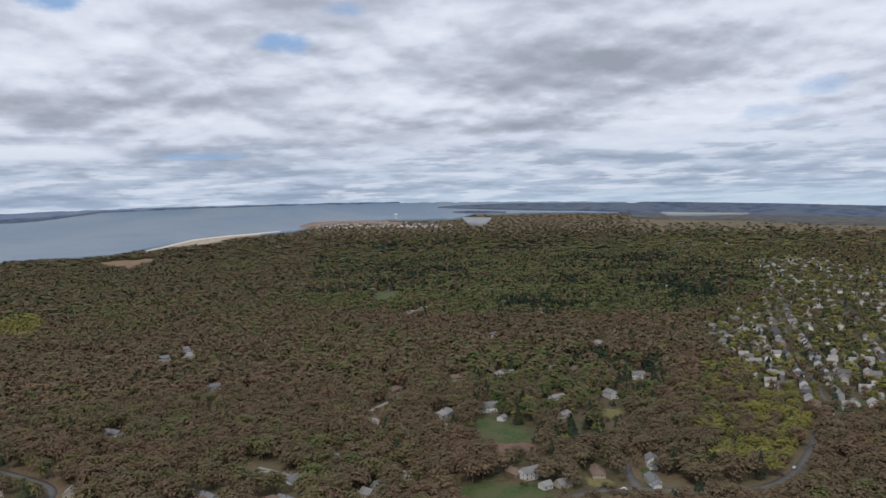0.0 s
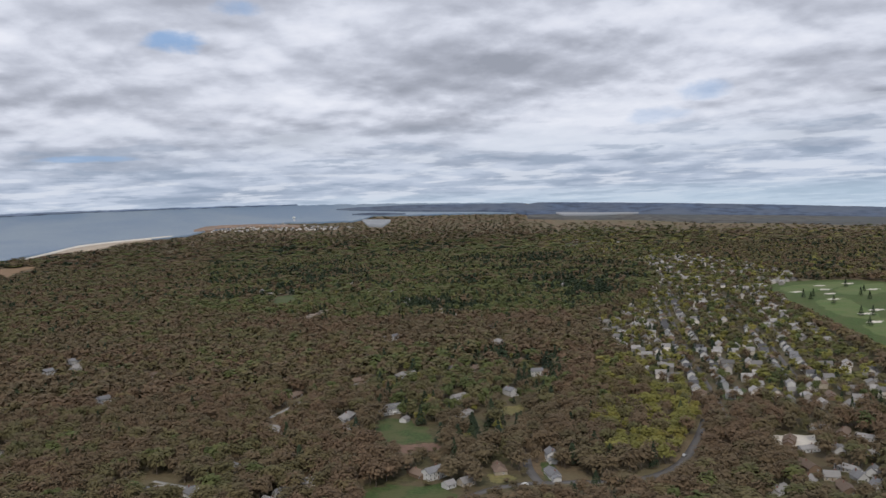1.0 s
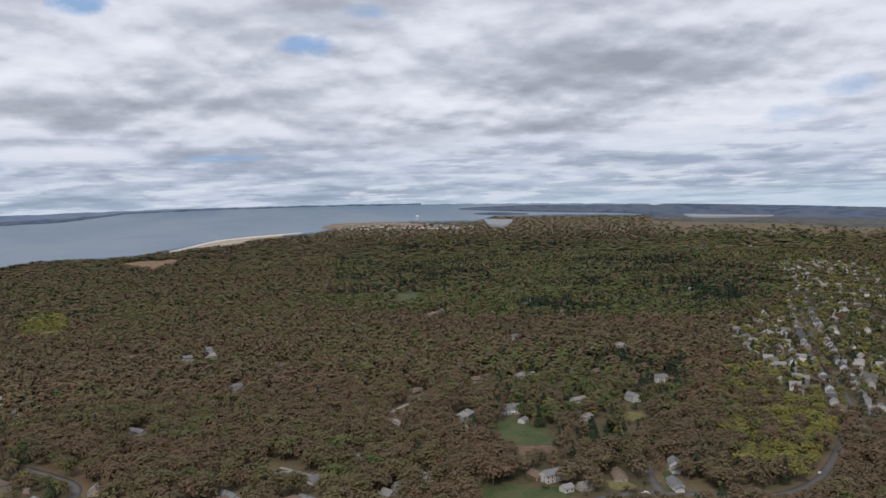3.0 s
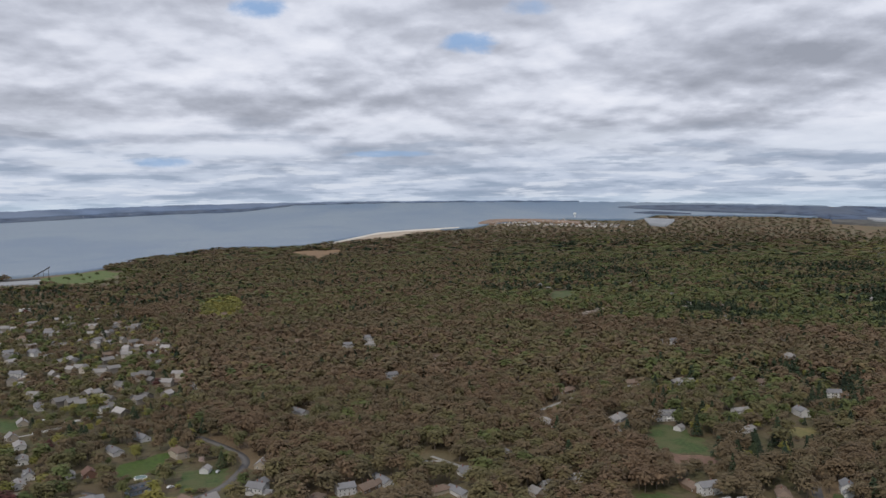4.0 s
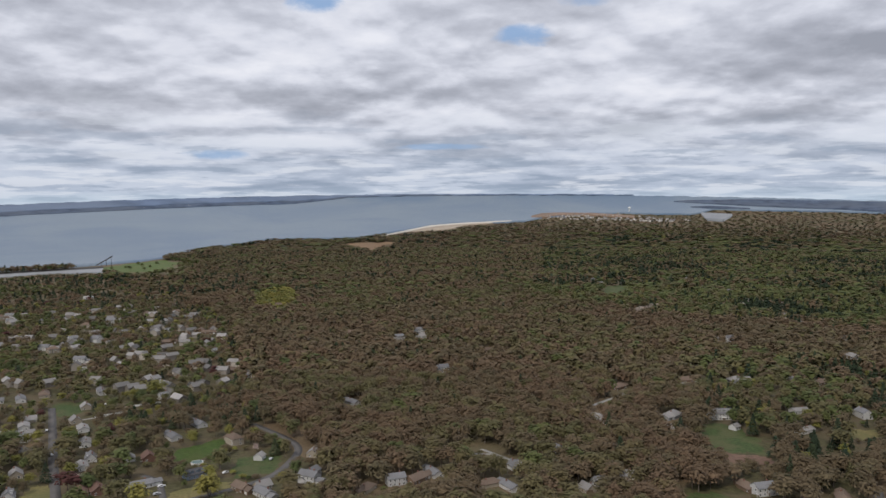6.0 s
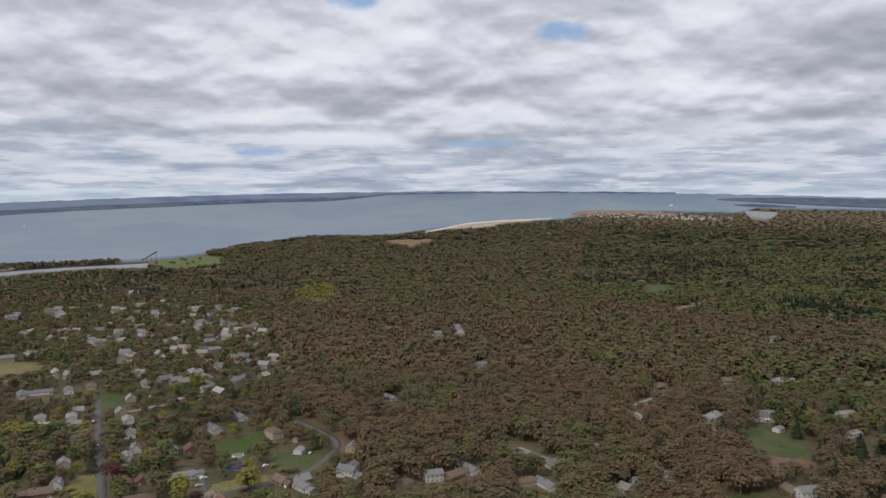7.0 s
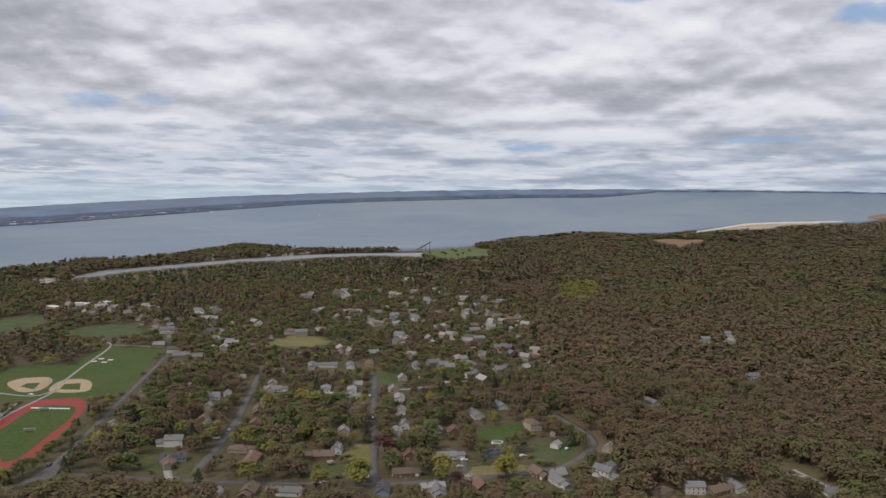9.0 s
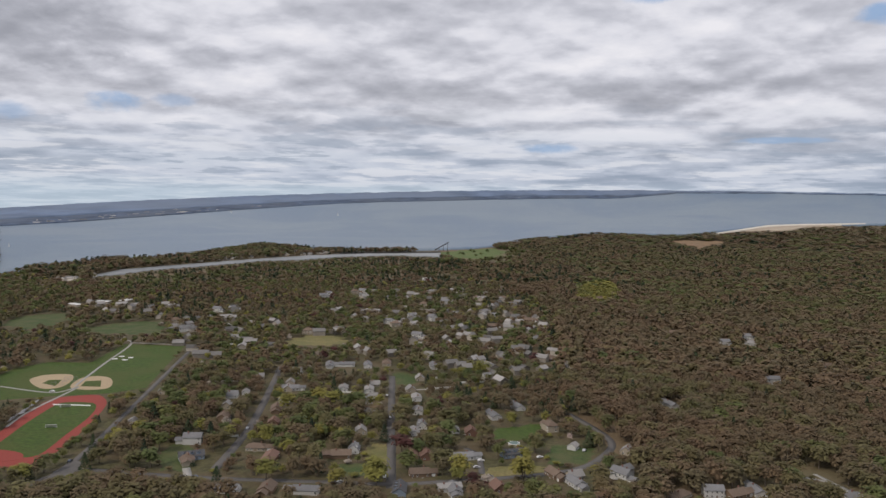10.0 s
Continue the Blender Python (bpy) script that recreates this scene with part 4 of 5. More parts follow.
def house_mass(name, spots, label, low=3.2, high=5.8, span=(8, 12), siding=None):
    """Many small gabled houses that nobody could count, as one object of walls and roofs."""
    walls_v, walls_f, roofs_v, roofs_f = [], [], [], []
    for qx, qy in spots:
        w, d, hh, rise = rng.uniform(*span), rng.uniform(7, 9), rng.uniform(low, high), rng.uniform(2.2, 3.4)
        m = Matrix.Translation((qx, qy, float(height(qx, qy)))) @ Matrix.Rotation(radians(street_turn(qx, qy, rng.uniform(0, 180)) + rng.choice((0, 90))), 4, "Z")
        for maker, vs, fs in ((body_mesh(w, d, hh, rise, False), walls_v, walls_f), (roof_mesh(w, d, hh, rise, False), roofs_v, roofs_f)):
            k = len(vs)
            maker.verts.index_update()
            vs.extend(tuple(m @ v.co) for v in maker.verts)
            fs.extend([tuple(k + v.index for v in f.verts) for f in maker.faces])
            maker.free()
        HOUSES.append((qx, qy, 6.0))
    mass = tagged(mesh_object(name, walls_v, walls_f, siding or TOWN_WALL), label, "houses", kind="stuff")
    tagged(mesh_object("roofs", roofs_v, roofs_f, TOWN_ROOF, mass), kind="stuff")


# those further back stand so close that they are one mass of walls and roofs
town = []
for _ in range(12000):
    az, r = radians(rng.uniform(-54, -28)), math.sqrt(rng.uniform(500 ** 2, 2300 ** 2))
    q = (-math.sin(az) * r, math.cos(az) * r)
    if inside(TOWN, np.array(q[0]), np.array(q[1])) and all(abs(q[0] - a) + abs(q[1] - b) > 22 for a, b in town) and noise.noise((q[0] * 0.011, q[1] * 0.011, 7.0)) > -0.22 and rng.random() < min(0.92, max(0.25, 1.75 - r / 1000)) and \
            all(math.hypot(q[0] - h[0], q[1] - h[1]) > 13 for h in HOUSES) and all(float(off_line(l, np.array(q[0]), np.array(q[1]))) > 9 for l in STREETS):
        town.append(q)
house_mass("town_houses", town, "crowd of small white and cream houses with grey roofs")


def scatter(poly, count):
    """Even, random places inside an outline."""
    p = np.array(poly)
    out = []
    while len(out) < count:
        q = (rng.uniform(p[:, 0].min(), p[:, 0].max()), rng.uniform(p[:, 1].min(), p[:, 1].max()))
        if inside(poly, np.array(q[0]), np.array(q[1])) and not any(inside(c, np.array(q[0]), np.array(q[1])) for c in CLEAR[2:]):
            out.append(q)
    return out


house_mass("shore_houses", scatter([(448, 4115), (498, 4252), (696, 4240), (872, 4256), (1009, 4100), (1193, 3946), (1174, 3885), (868, 3977), (663, 4047)], 150), "white and tan houses crowded along a far shore", span=(7, 13))
house_mass("spit_houses", scatter([(-1298, 1510), (-1378, 1758), (-1423, 1941), (-1313, 1972), (-1158, 2012), (-1175, 1868), (-1244, 1697), (-1257, 1561)], 60), "pale houses among trees on a spit", span=(8, 14))
house_mass("garden_houses", scatter([(-470, 675), (-593, 950), (-658, 1203), (-476, 1364), (-279, 1021), (-190, 713), (-220, 651), (-366, 734)], 105), "pale low houses half hidden among garden trees", low=3.4, high=6.0, span=(9, 15), siding=GARDEN_WALL)
house_mass("park_houses", scatter([(-950, 844), (-862, 907), (-643, 919), (-475, 672), (-541, 632), (-666, 701)], 42), "pale houses half hidden among park trees", span=(9, 16), siding=GARDEN_WALL)
house_mass("bank_houses", scatter([(-1219, 1050), (-1249, 1155), (-1202, 1125), (-1171, 1028)], 14), "small white and red houses at a creek's end")
house_mass("edge_houses", scatter([(1250, 1700), (1333, 2180), (1500, 2414), (1740, 2798), (1813, 2446), (1620, 2000), (1502, 1703), (1384, 1500)], 130), "pale houses at the far edge of town", span=(9, 16))
house_mass("edge_houses", scatter([(1609, 2650), (1593, 2243), (1403, 1977), (1333, 2180)], 34), "cluster of pale houses in far woods", span=(9, 18))
house_mass("hill_houses", scatter([(299, 1728), (556, 1778), (878, 1425), (721, 1094), (561, 1066), (336, 1258)], 26), "scattered pale houses half hidden in green woods", span=(10, 16))
for xy in [(1270, 1208), (1310, 1334), (1299, 1267), (1477, 2336), (1463, 2202)]:
    house("low_flat", xy, group="low commercial buildings")


# ------------------------------------------------------------------ small things
def make_car(paint):
    base = new("car")
    bm = bmesh.new()
    profile = [(-2.2, 0.35), (2.2, 0.35), (2.25, 0.75), (1.2, 0.9), (0.55, 1.42), (-1.2, 1.45), (-2.0, 0.95), (-2.25, 0.8)]
    sides = [[bm.verts.new((px, py, pz)) for px, pz in profile] for py in (-0.88, 0.88)]
    bm.faces.new(sides[0])
    bm.faces.new(sides[1][::-1])
    for i in range(8):
        j = (i + 1) % 8
        bm.faces.new((sides[0][j], sides[0][i], sides[1][i], sides[1][j]))
    part("body", bm, CAR_PAINT[paint], base)
    bm = bmesh.new()
    box(bm, -1.15, 0.5, -0.90, 0.90, 0.97, 1.33)
    part("side_window", bm, GLASS, base)
    for wx in (-1.35, 1.4):
        for wy in (-0.82, 0.82):
            bm = bmesh.new()
            bmesh.ops.create_cone(bm, cap_ends=True, segments=10, radius1=0.34, radius2=0.34, depth=0.22,
                                  matrix=Matrix.Translation((wx, wy, 0.34)) @ Matrix.Rotation(math.pi / 2, 4, "X"))
            part("wheel", bm, RUBBER, base)
    return base


CARS = {}
for paint, spots in {"white": [(-304, 592), (-271, 534), (-292, 671), (-174, 472), (-556, 474), (-216, 419), (225, 417), (-142, 496)],
                     "silver": [(-172, 459), (-119, 523), (-235, 399), (-349, 462), (341, 412), (452, 503)],
                     "dark": [(-403, 356), (-279, 553), (-316, 368), (-159, 447), (297, 385), (384, 444)]}.items():
    for xy in spots:
        way = street_turn(*xy, 20.0)
        m = Matrix.Translation((*xy, 0.07)) @ pose(0, 0, 0, 0, 0, way)
        if paint not in CARS:
            CARS[paint] = tagged(make_car(paint), paint + " car parked beside a residential street", "car", "parked cars")
            CARS[paint].matrix_basis = m
        else:
            copy_thing(CARS[paint], m)


def rods(bm, a, b, r):
    a, b = Vector(a), Vector(b)
    bmesh.ops.create_cone(bm, cap_ends=True, segments=6, radius1=r, radius2=r, depth=(b - a).length,
                          matrix=Matrix.Translation((a + b) / 2) @ (b - a).to_track_quat("Z", "Y").to_matrix().to_4x4())


STEEL = surface("grey_steel", (0.30, 0.30, 0.31), 0.1, 2, 0.3, rough=0.5, metal=0.6)
DARK_TIMBER = surface("dark_timber", (0.07, 0.065, 0.06), 0.3, 1, 0.2)
# goal frames and small white shelters on the fields
for xy in [(-472, 401), (-507, 444)]:
    goal = tagged(new("goal"), "white-framed goal standing on a grass field", "goal", "goals on the field")
    goal.matrix_basis = Matrix.Translation((*xy, 0.1)) @ pose(0, 0, 0, 0, 0, 35)
    for a, b, nm in (((-3.6, 0, 0), (-3.6, 0, 2.4), "post"), ((3.6, 0, 0), (3.6, 0, 2.4), "post"), ((-3.6, 0, 2.4), (3.6, 0, 2.4), "crossbar")):
        bm = bmesh.new()
        rods(bm, a, b, 0.12)
        part(nm, bm, TRIM, goal)
    bm = bmesh.new()
    v = [bm.verts.new(c) for c in ((-3.6, 0, 2.4), (3.6, 0, 2.4), (3.6, 1.8, 0), (-3.6, 1.8, 0), (3.6, 1.86, 0), (-3.6, 1.86, 0), (3.6, 0.06, 2.4), (-3.6, 0.06, 2.4))]
    bm.faces.new(v[:4])
    bm.faces.new((v[7], v[5], v[4], v[6]))
    part("net", bm, TRIM, goal, "white net")
for xy in [(-611, 595), (-614, 607), (-602, 607), (-599, 596)]:
    sheet = tagged(new("ground_cover"), "low white cover lying on the grass field", "cover", "white covers on the field")
    sheet.matrix_basis = Matrix.Translation((*xy, 0.05)) @ pose(0, 0, 0, 0, 0, random.uniform(0, 90))
    bm = bmesh.new()
    box(bm, -2.6, 2.6, -1.6, 1.6, 0, 0.45)
    bmesh.ops.bevel(bm, geom=bm.edges[:], offset=0.15, segments=1, affect="EDGES")
    part("tarpaulin", bm, TRIM, sheet)
# the backstops and stands
for xy, turn in ((((-572, 507)), 20), (((-567, 490)), 60)):
    stop = tagged(new("backstop"), "dark wire backstop behind a ball diamond", "backstop", "backstops")
    stop.matrix_basis = Matrix.Translation((*xy, 0.1)) @ pose(0, 0, 0, 0, 0, turn)
    for i in range(5):
        bm = bmesh.new()
        rods(bm, (-6 + 3 * i, 0, 0), (-6 + 3 * i, 0, 4.5), 0.08)
        part("post", bm, STEEL, stop)
    bm = bmesh.new()
    for zz in (0.3, 1.4, 2.5, 3.6, 4.4):
        rods(bm, (-6, 0, zz), (6, 0, zz), 0.05)
    part("wire_mesh", bm, STEEL, stop)
for xy in [(-517, 404), (-525, 419), (-537, 438)]:
    stand = tagged(new("bleachers"), "grey stepped bleachers beside the running track", "bleachers", "stands by the track")
    stand.matrix_basis = Matrix.Translation((*xy, 0.0)) @ pose(0, 0, 0, 0, 0, -52)
    for i in range(5):
        bm = bmesh.new()
        box(bm, -9, 9, i * 0.9, i * 0.9 + 0.6, 0.35 * i + 0.35, 0.35 * i + 0.47)
        part("bench", bm, STEEL, stand)
    for x in (-8, 0, 8):
        bm = bmesh.new()
        rods(bm, (x, 0.2, 0), (x, 4.1, 1.8), 0.08)
        rods(bm, (x, 4.1, 0), (x, 4.1, 1.8), 0.08)
        part("support", bm, STEEL, stand)
# white garden fences
for a, b in ([(-461, 564), (-444, 576)], [(-446, 533), (-424, 543)], [(-568, 704), (-557, 715)], [(-272, 659), (-248, 677)], [(-345, 583), (-321, 590)], [(-284, 628), (-262, 647)], [(-351, 438), (-343, 444)]):
    a, b = Vector((*a, 0)), Vector((*b, 0))
    fence = tagged(new("fence"), "long low white board fence between gardens", "fence", "garden fences")
    fence.matrix_basis = Matrix.Translation(a) @ pose(0, 0, 0, 0, 0, math.degrees(math.atan2(b.y - a.y, b.x - a.x)))
    span = (b - a).length
    k = max(2, int(span / 2.5))
    for i in range(k + 1):
        bm = bmesh.new()
        box(bm, span * i / k - 0.07, span * i / k + 0.07, -0.07, 0.07, -0.2, 1.75)
        part("post", bm, TRIM, fence)
    for i in range(k):
        bm = bmesh.new()
        box(bm, span * i / k + 0.08, span * (i + 1) / k - 0.08, -0.03, 0.03, 0.1, 1.6)
        part("board", bm, TRIM, fence)
# a back-garden pool
pool = tagged(new("pool"), "round above-ground garden pool with pale rim", "pool")
pool.matrix_basis = Matrix.Translation((*(-166, 515), 0.0))
HOUSES.append((*(-166, 515), 6.5))
bm = bmesh.new()
bmesh.ops.create_cone(bm, cap_ends=True, segments=28, radius1=4.0, radius2=4.0, depth=1.2, matrix=Matrix.Translation((0, 0, 0.6)))
part("rim", bm, TRIM, pool)
bm = bmesh.new()
bmesh.ops.create_cone(bm, cap_ends=True, segments=28, radius1=3.7, radius2=3.7, depth=0.1, matrix=Matrix.Translation((0, 0, 1.18)))
part("water", bm, POOL, pool, "dull green pool water")
# causeway, ramp and jetty at the creek's mouth
strip("causeway", [(30.7, 2243), (26.9, 2288), (23.5, 2330)], [(30.7, 2295), (26.9, 2342), (23.5, 2386)], 1.6, DARK_TIMBER, "low dark stone causeway between creek and sound", "causeway", 0.0, rows=3)
ramp = tagged(new("loading_ramp"), "dark sloping loading ramp on trestles by the water", "ramp")
rx, ry = (-958, 2212)
CLEAR.append([(rx - 40, ry - 150), (rx + 60, ry - 150), (rx + 50, ry + 40), (rx - 50, ry + 40)])
ramp.matrix_basis = Matrix.Translation((rx, ry, 0.6)) @ pose(0, 0, 0, 0, 0, 28) @ Matrix.Diagonal((0.8, 1.2, 1.5, 1))
bm = bmesh.new()
v = [bm.verts.new(c) for c in ((-26, -2, 1), (26, -2, 17), (26, 2, 17), (-26, 2, 1), (-26, -2, 3), (26, -2, 19), (26, 2, 19), (-26, 2, 3))]
for f in ((3, 2, 1, 0), (4, 5, 6, 7), (0, 1, 5, 4), (1, 2, 6, 5), (2, 3, 7, 6), (3, 0, 4, 7)):
    bm.faces.new([v[i] for i in f])
part("belt", bm, DARK_TIMBER, ramp)
for q in (-10, 6, 22):
    bm = bmesh.new()
    for w in (-1.8, 1.8):
        rods(bm, (q, w, -1), (q, w, 9 + q * 0.31), 0.5)
    part("trestle", bm, DARK_TIMBER, ramp)
# sails on the sound
for xy, big in (((-2071, 3460), 1.5), ((-2625, 3331), 1.6), ((-1983, 1554), 0.9), ((-2074, 3469), 1.2)):
    z = float(height(*xy)) + 3.0
    boat = tagged(new("sailboat"), "small white sailboat on open water", "sailboat", "sailboats")
    boat.matrix_basis = Matrix.Translation((*xy, z)) @ Matrix.Diagonal((big, big, big, 1))
    bm = bmesh.new()
    v = [bm.verts.new(c) for c in ((-4, 0, 0), (0, -1.4, 0), (4, -1.1, 0), (4, 1.1, 0), (0, 1.4, 0), (-5, 0, 1.3), (0, -1.8, 1.2), (4.2, -1.4, 1.2), (4.2, 1.4, 1.2), (0, 1.8, 1.2))]
    bm.faces.new(v[4::-1])
    bm.faces.new(v[5:])
    for i in range(5):
        bm.faces.new((v[i], v[(i + 1) % 5], v[5 + (i + 1) % 5], v[5 + i]))
    part("hull", bm, TRIM, boat)
    bm = bmesh.new()
    rods(bm, (0, 0, 1), (0, 0, 12), 0.15)
    part("mast", bm, STEEL, boat)
    bm = bmesh.new()
    box(bm, 0.1, 0.2, -0.05, 0.05, 1.8, 1.9)
    a = [bm.verts.new(c) for c in ((0.2, 0.04, 2), (4.2, 0.5, 2), (0.2, 0.04, 11.8), (0.2, -0.04, 2), (4.2, 0.42, 2), (0.2, -0.04, 11.8))]
    bm.faces.new(a[:3])
    bm.faces.new(a[:2:-1])
    part("sail", bm, TRIM, boat, "white sail")
# a water tank far along the shore
tx, ty = (964, 4272)
tank = tagged(new("water_tower"), "white round water tower far along the shore", "water tower")
tank.matrix_basis = Matrix.Translation((tx, ty, float(height(tx, ty))))
bm = bmesh.new()
bmesh.ops.create_uvsphere(bm, u_segments=16, v_segments=10, radius=9, matrix=Matrix.Translation((0, 0, 24)) @ Matrix.Diagonal((1, 1, 0.75, 1)))
part("tank", bm, TRIM, tank)
bm = bmesh.new()
bmesh.ops.create_cone(bm, cap_ends=True, segments=12, radius1=4, radius2=2.5, depth=22, matrix=Matrix.Translation((0, 0, 10)))
part("stem", bm, TRIM, tank)
# pale blocks on the far shore
far_v, far_f = [], []
for a0, a1, count in (((50.5, -2.4)[0], (37.4, -1.4)[0], 46), ((37.4, -1.4)[0], (6.3, 0.2)[0], 44)):
    for _ in range(count):
        az = rng.uniform(min(a0, a1), max(a0, a1))
        r = float(np.interp(az, *np.array(sorted(FAR_SHORE)).T)) + rng.choice((15, 25, 40, 110, 160))
        r = min(r, 4780)
        a = radians(az)
        bx, by = -math.sin(a) * r, math.cos(a) * r
        bz, w, hh = float(height(bx, by)) + 8, rng.uniform(8, 34), rng.uniform(4, 9)
        k = len(far_v)
        ux, uy = math.cos(a) * w / 2, math.sin(a) * w / 2
        for s1, s2, zz in ((-1, 0, 0), (1, 0, 0), (1, 9, 0), (-1, 9, 0), (-1, 0, hh), (1, 0, hh), (1, 9, hh), (-1, 9, hh)):
            far_v.append((bx + s1 * ux - math.sin(a) * s2, by + s1 * uy + math.cos(a) * s2, bz + zz - 6))
        far_f.extend([tuple(k + i for i in f) for f in ((4, 5, 6, 7), (0, 1, 5, 4), (1, 2, 6, 5), (2, 3, 7, 6), (3, 0, 4, 7))])
tagged(mesh_object("far_buildings", far_v, far_f, TOWN_WALL), "pale buildings strung along the far shore", "buildings", kind="stuff")

# ------------------------------------------------------------------ trees
rs = np.random.RandomState(3)


def crown(kind, count, seed):
    """A loose crown of unit height and unit radius made of many small tufts that face outward: vertices, triangles and rounded normals."""
    r = np.random.RandomState(seed)
    k, tallness = count, 2.8
    if kind == "pine":
        z = 0.10 + 0.88 * r.rand(k) ** 1.35
        rad = (1.04 - z) * (0.72 + 0.35 * r.rand(k))
        a = r.rand(k) * 2 * np.pi
        c = np.column_stack([np.cos(a) * rad, np.sin(a) * rad, z * tallness * 1.25])
        nrm = np.column_stack([np.cos(a), np.sin(a), np.full(k, 0.55)])
        size = 0.30 * math.sqrt(110 / count)
    else:
        # lobes of different size give an uneven outline
        lobes = np.column_stack([r.uniform(-0.62, 0.62, 8), r.uniform(-0.62, 0.62, 8), r.uniform(1.05, 2.2, 8)])
        lr = r.uniform(0.36, 0.56, 8)
        lobes[0], lr[0] = (0, 0, 1.75), 0.86
        pick = np.where(r.rand(k) < 0.25, 0, r.randint(0, 8, k))
        d = r.normal(size=(k, 3))
        d /= np.linalg.norm(d, axis=1, keepdims=True)
        d[:, 2] = np.where(d[:, 2] < -0.65, -d[:, 2], d[:, 2])
        c = lobes[pick] + d * (lr[pick] * r.uniform(0.45, 1.15, k))[:, None]
        nrm = d + 0.5 * (c - np.array([0, 0, 1.3]))
        size = {"bare": 0.25, "bud": 0.265}.get(kind, 0.31) * math.sqrt(120 / count)
    nrm /= np.linalg.norm(nrm, axis=1, keepdims=True)
    soft = nrm + np.array([0, 0, 0.85])
    soft /= np.linalg.norm(soft, axis=1, keepdims=True)
    nrm = nrm + r.normal(size=(k, 3)) * 0.22 + np.array([0, 0, 0.75])
    nrm /= np.linalg.norm(nrm, axis=1, keepdims=True)
    upward = np.array([0, 0, 1.0]) + r.normal(size=(k, 3)) * (0.5 if kind in ("bare", "bud") else 2.0)
    t1 = upward - nrm * (upward * nrm).sum(1, keepdims=True)
    t1 /= np.linalg.norm(t1, axis=1, keepdims=True) + 1e-6
    t2 = np.cross(nrm, t1)
    long, wide = {"bare": (1.45, 0.66), "bud": (1.35, 0.72), "pine": (1.1, 0.9)}.get(kind, (1.0, 1.0))
    s = size * r.uniform(0.65, 1.35, k)[:, None]
    p = []
    for j in range(3):
        t = (j * 2.094 + r.uniform(-0.5, 0.5, k) + math.pi / 2)[:, None]
        p.append(c + s * (np.sin(t) * t1 * long + np.cos(t) * t2 * wide))
    p = np.stack(p, 1)
    away = (np.cross(p[:, 1] - p[:, 0], p[:, 2] - p[:, 0]) * soft).sum(1) < 0
    p[away] = p[away][:, ::-1]
    v = p.reshape(-1, 3)
    v[:, 2] /= tallness * (1.25 if kind == "pine" else 1.0)
    return v, np.arange(3 * k).reshape(-1, 3), np.repeat(soft, 3, axis=0)


def limbs(seed, kind):
    """A tapered trunk with limbs, of unit height and unit crown radius."""
    r = np.random.RandomState(seed)
    v, f = [], []

    def rod(a, b, ra, rb):
        a, b = np.array(a, float), np.array(b, float)
        i = len(v)
        for p, q in ((a, ra), (b, rb)):
            for j in range(4):
                t = j * math.pi / 2
                v.append(p + np.array([math.cos(t) * q, math.sin(t) * q, 0]))
        for j in range(4):
            k = (j + 1) % 4
            f.append((i + j, i + k, i + 4 + k))
            f.append((i + j, i + 4 + k, i + 4 + j))
    top = 0.97 if kind == "pine" else 0.70
    rod((0, 0, -0.03), (r.uniform(-.05, .05), r.uniform(-.05, .05), top), 0.055, 0.012)
    if kind != "pine":
        for j in range(5):
            t, z = j * 1.26 + r.uniform(-0.4, 0.4), r.uniform(0.28, 0.5)
            reach = r.uniform(0.4, 0.75)
            rod((0, 0, z), (math.cos(t) * reach, math.sin(t) * reach, z + r.uniform(0.2, 0.36)), 0.028, 0.008)
    return np.array(v), np.array(f)


SPIT = [(-1409, 1443), (-1404, 1572), (-1485, 1919), (-1519, 2085), (-1265, 2011), (-1133, 2031), (-1164, 1852), (-1234, 1683), (-1246, 1590), (-1278, 1431)]
NEAR_COAST = np.array(sorted(COAST))
CREEK_N = np.array(sorted([(47.1, 1647), (45.4, 1693), (43.6, 1766), (40.7, 1834), (38.1, 1913), (36.2, 1988), (33.6, 2007), (30.7, 2119), (26.9, 2196), (23.5, 2166)]))
CREEK_F = np.array(sorted([(47.1, 1689), (45.4, 1798), (41.8, 1891), (38.1, 2004), (36.2, 2070), (32.5, 2186), (29.2, 2262), (26.2, 2305), (23.5, 2352)]))
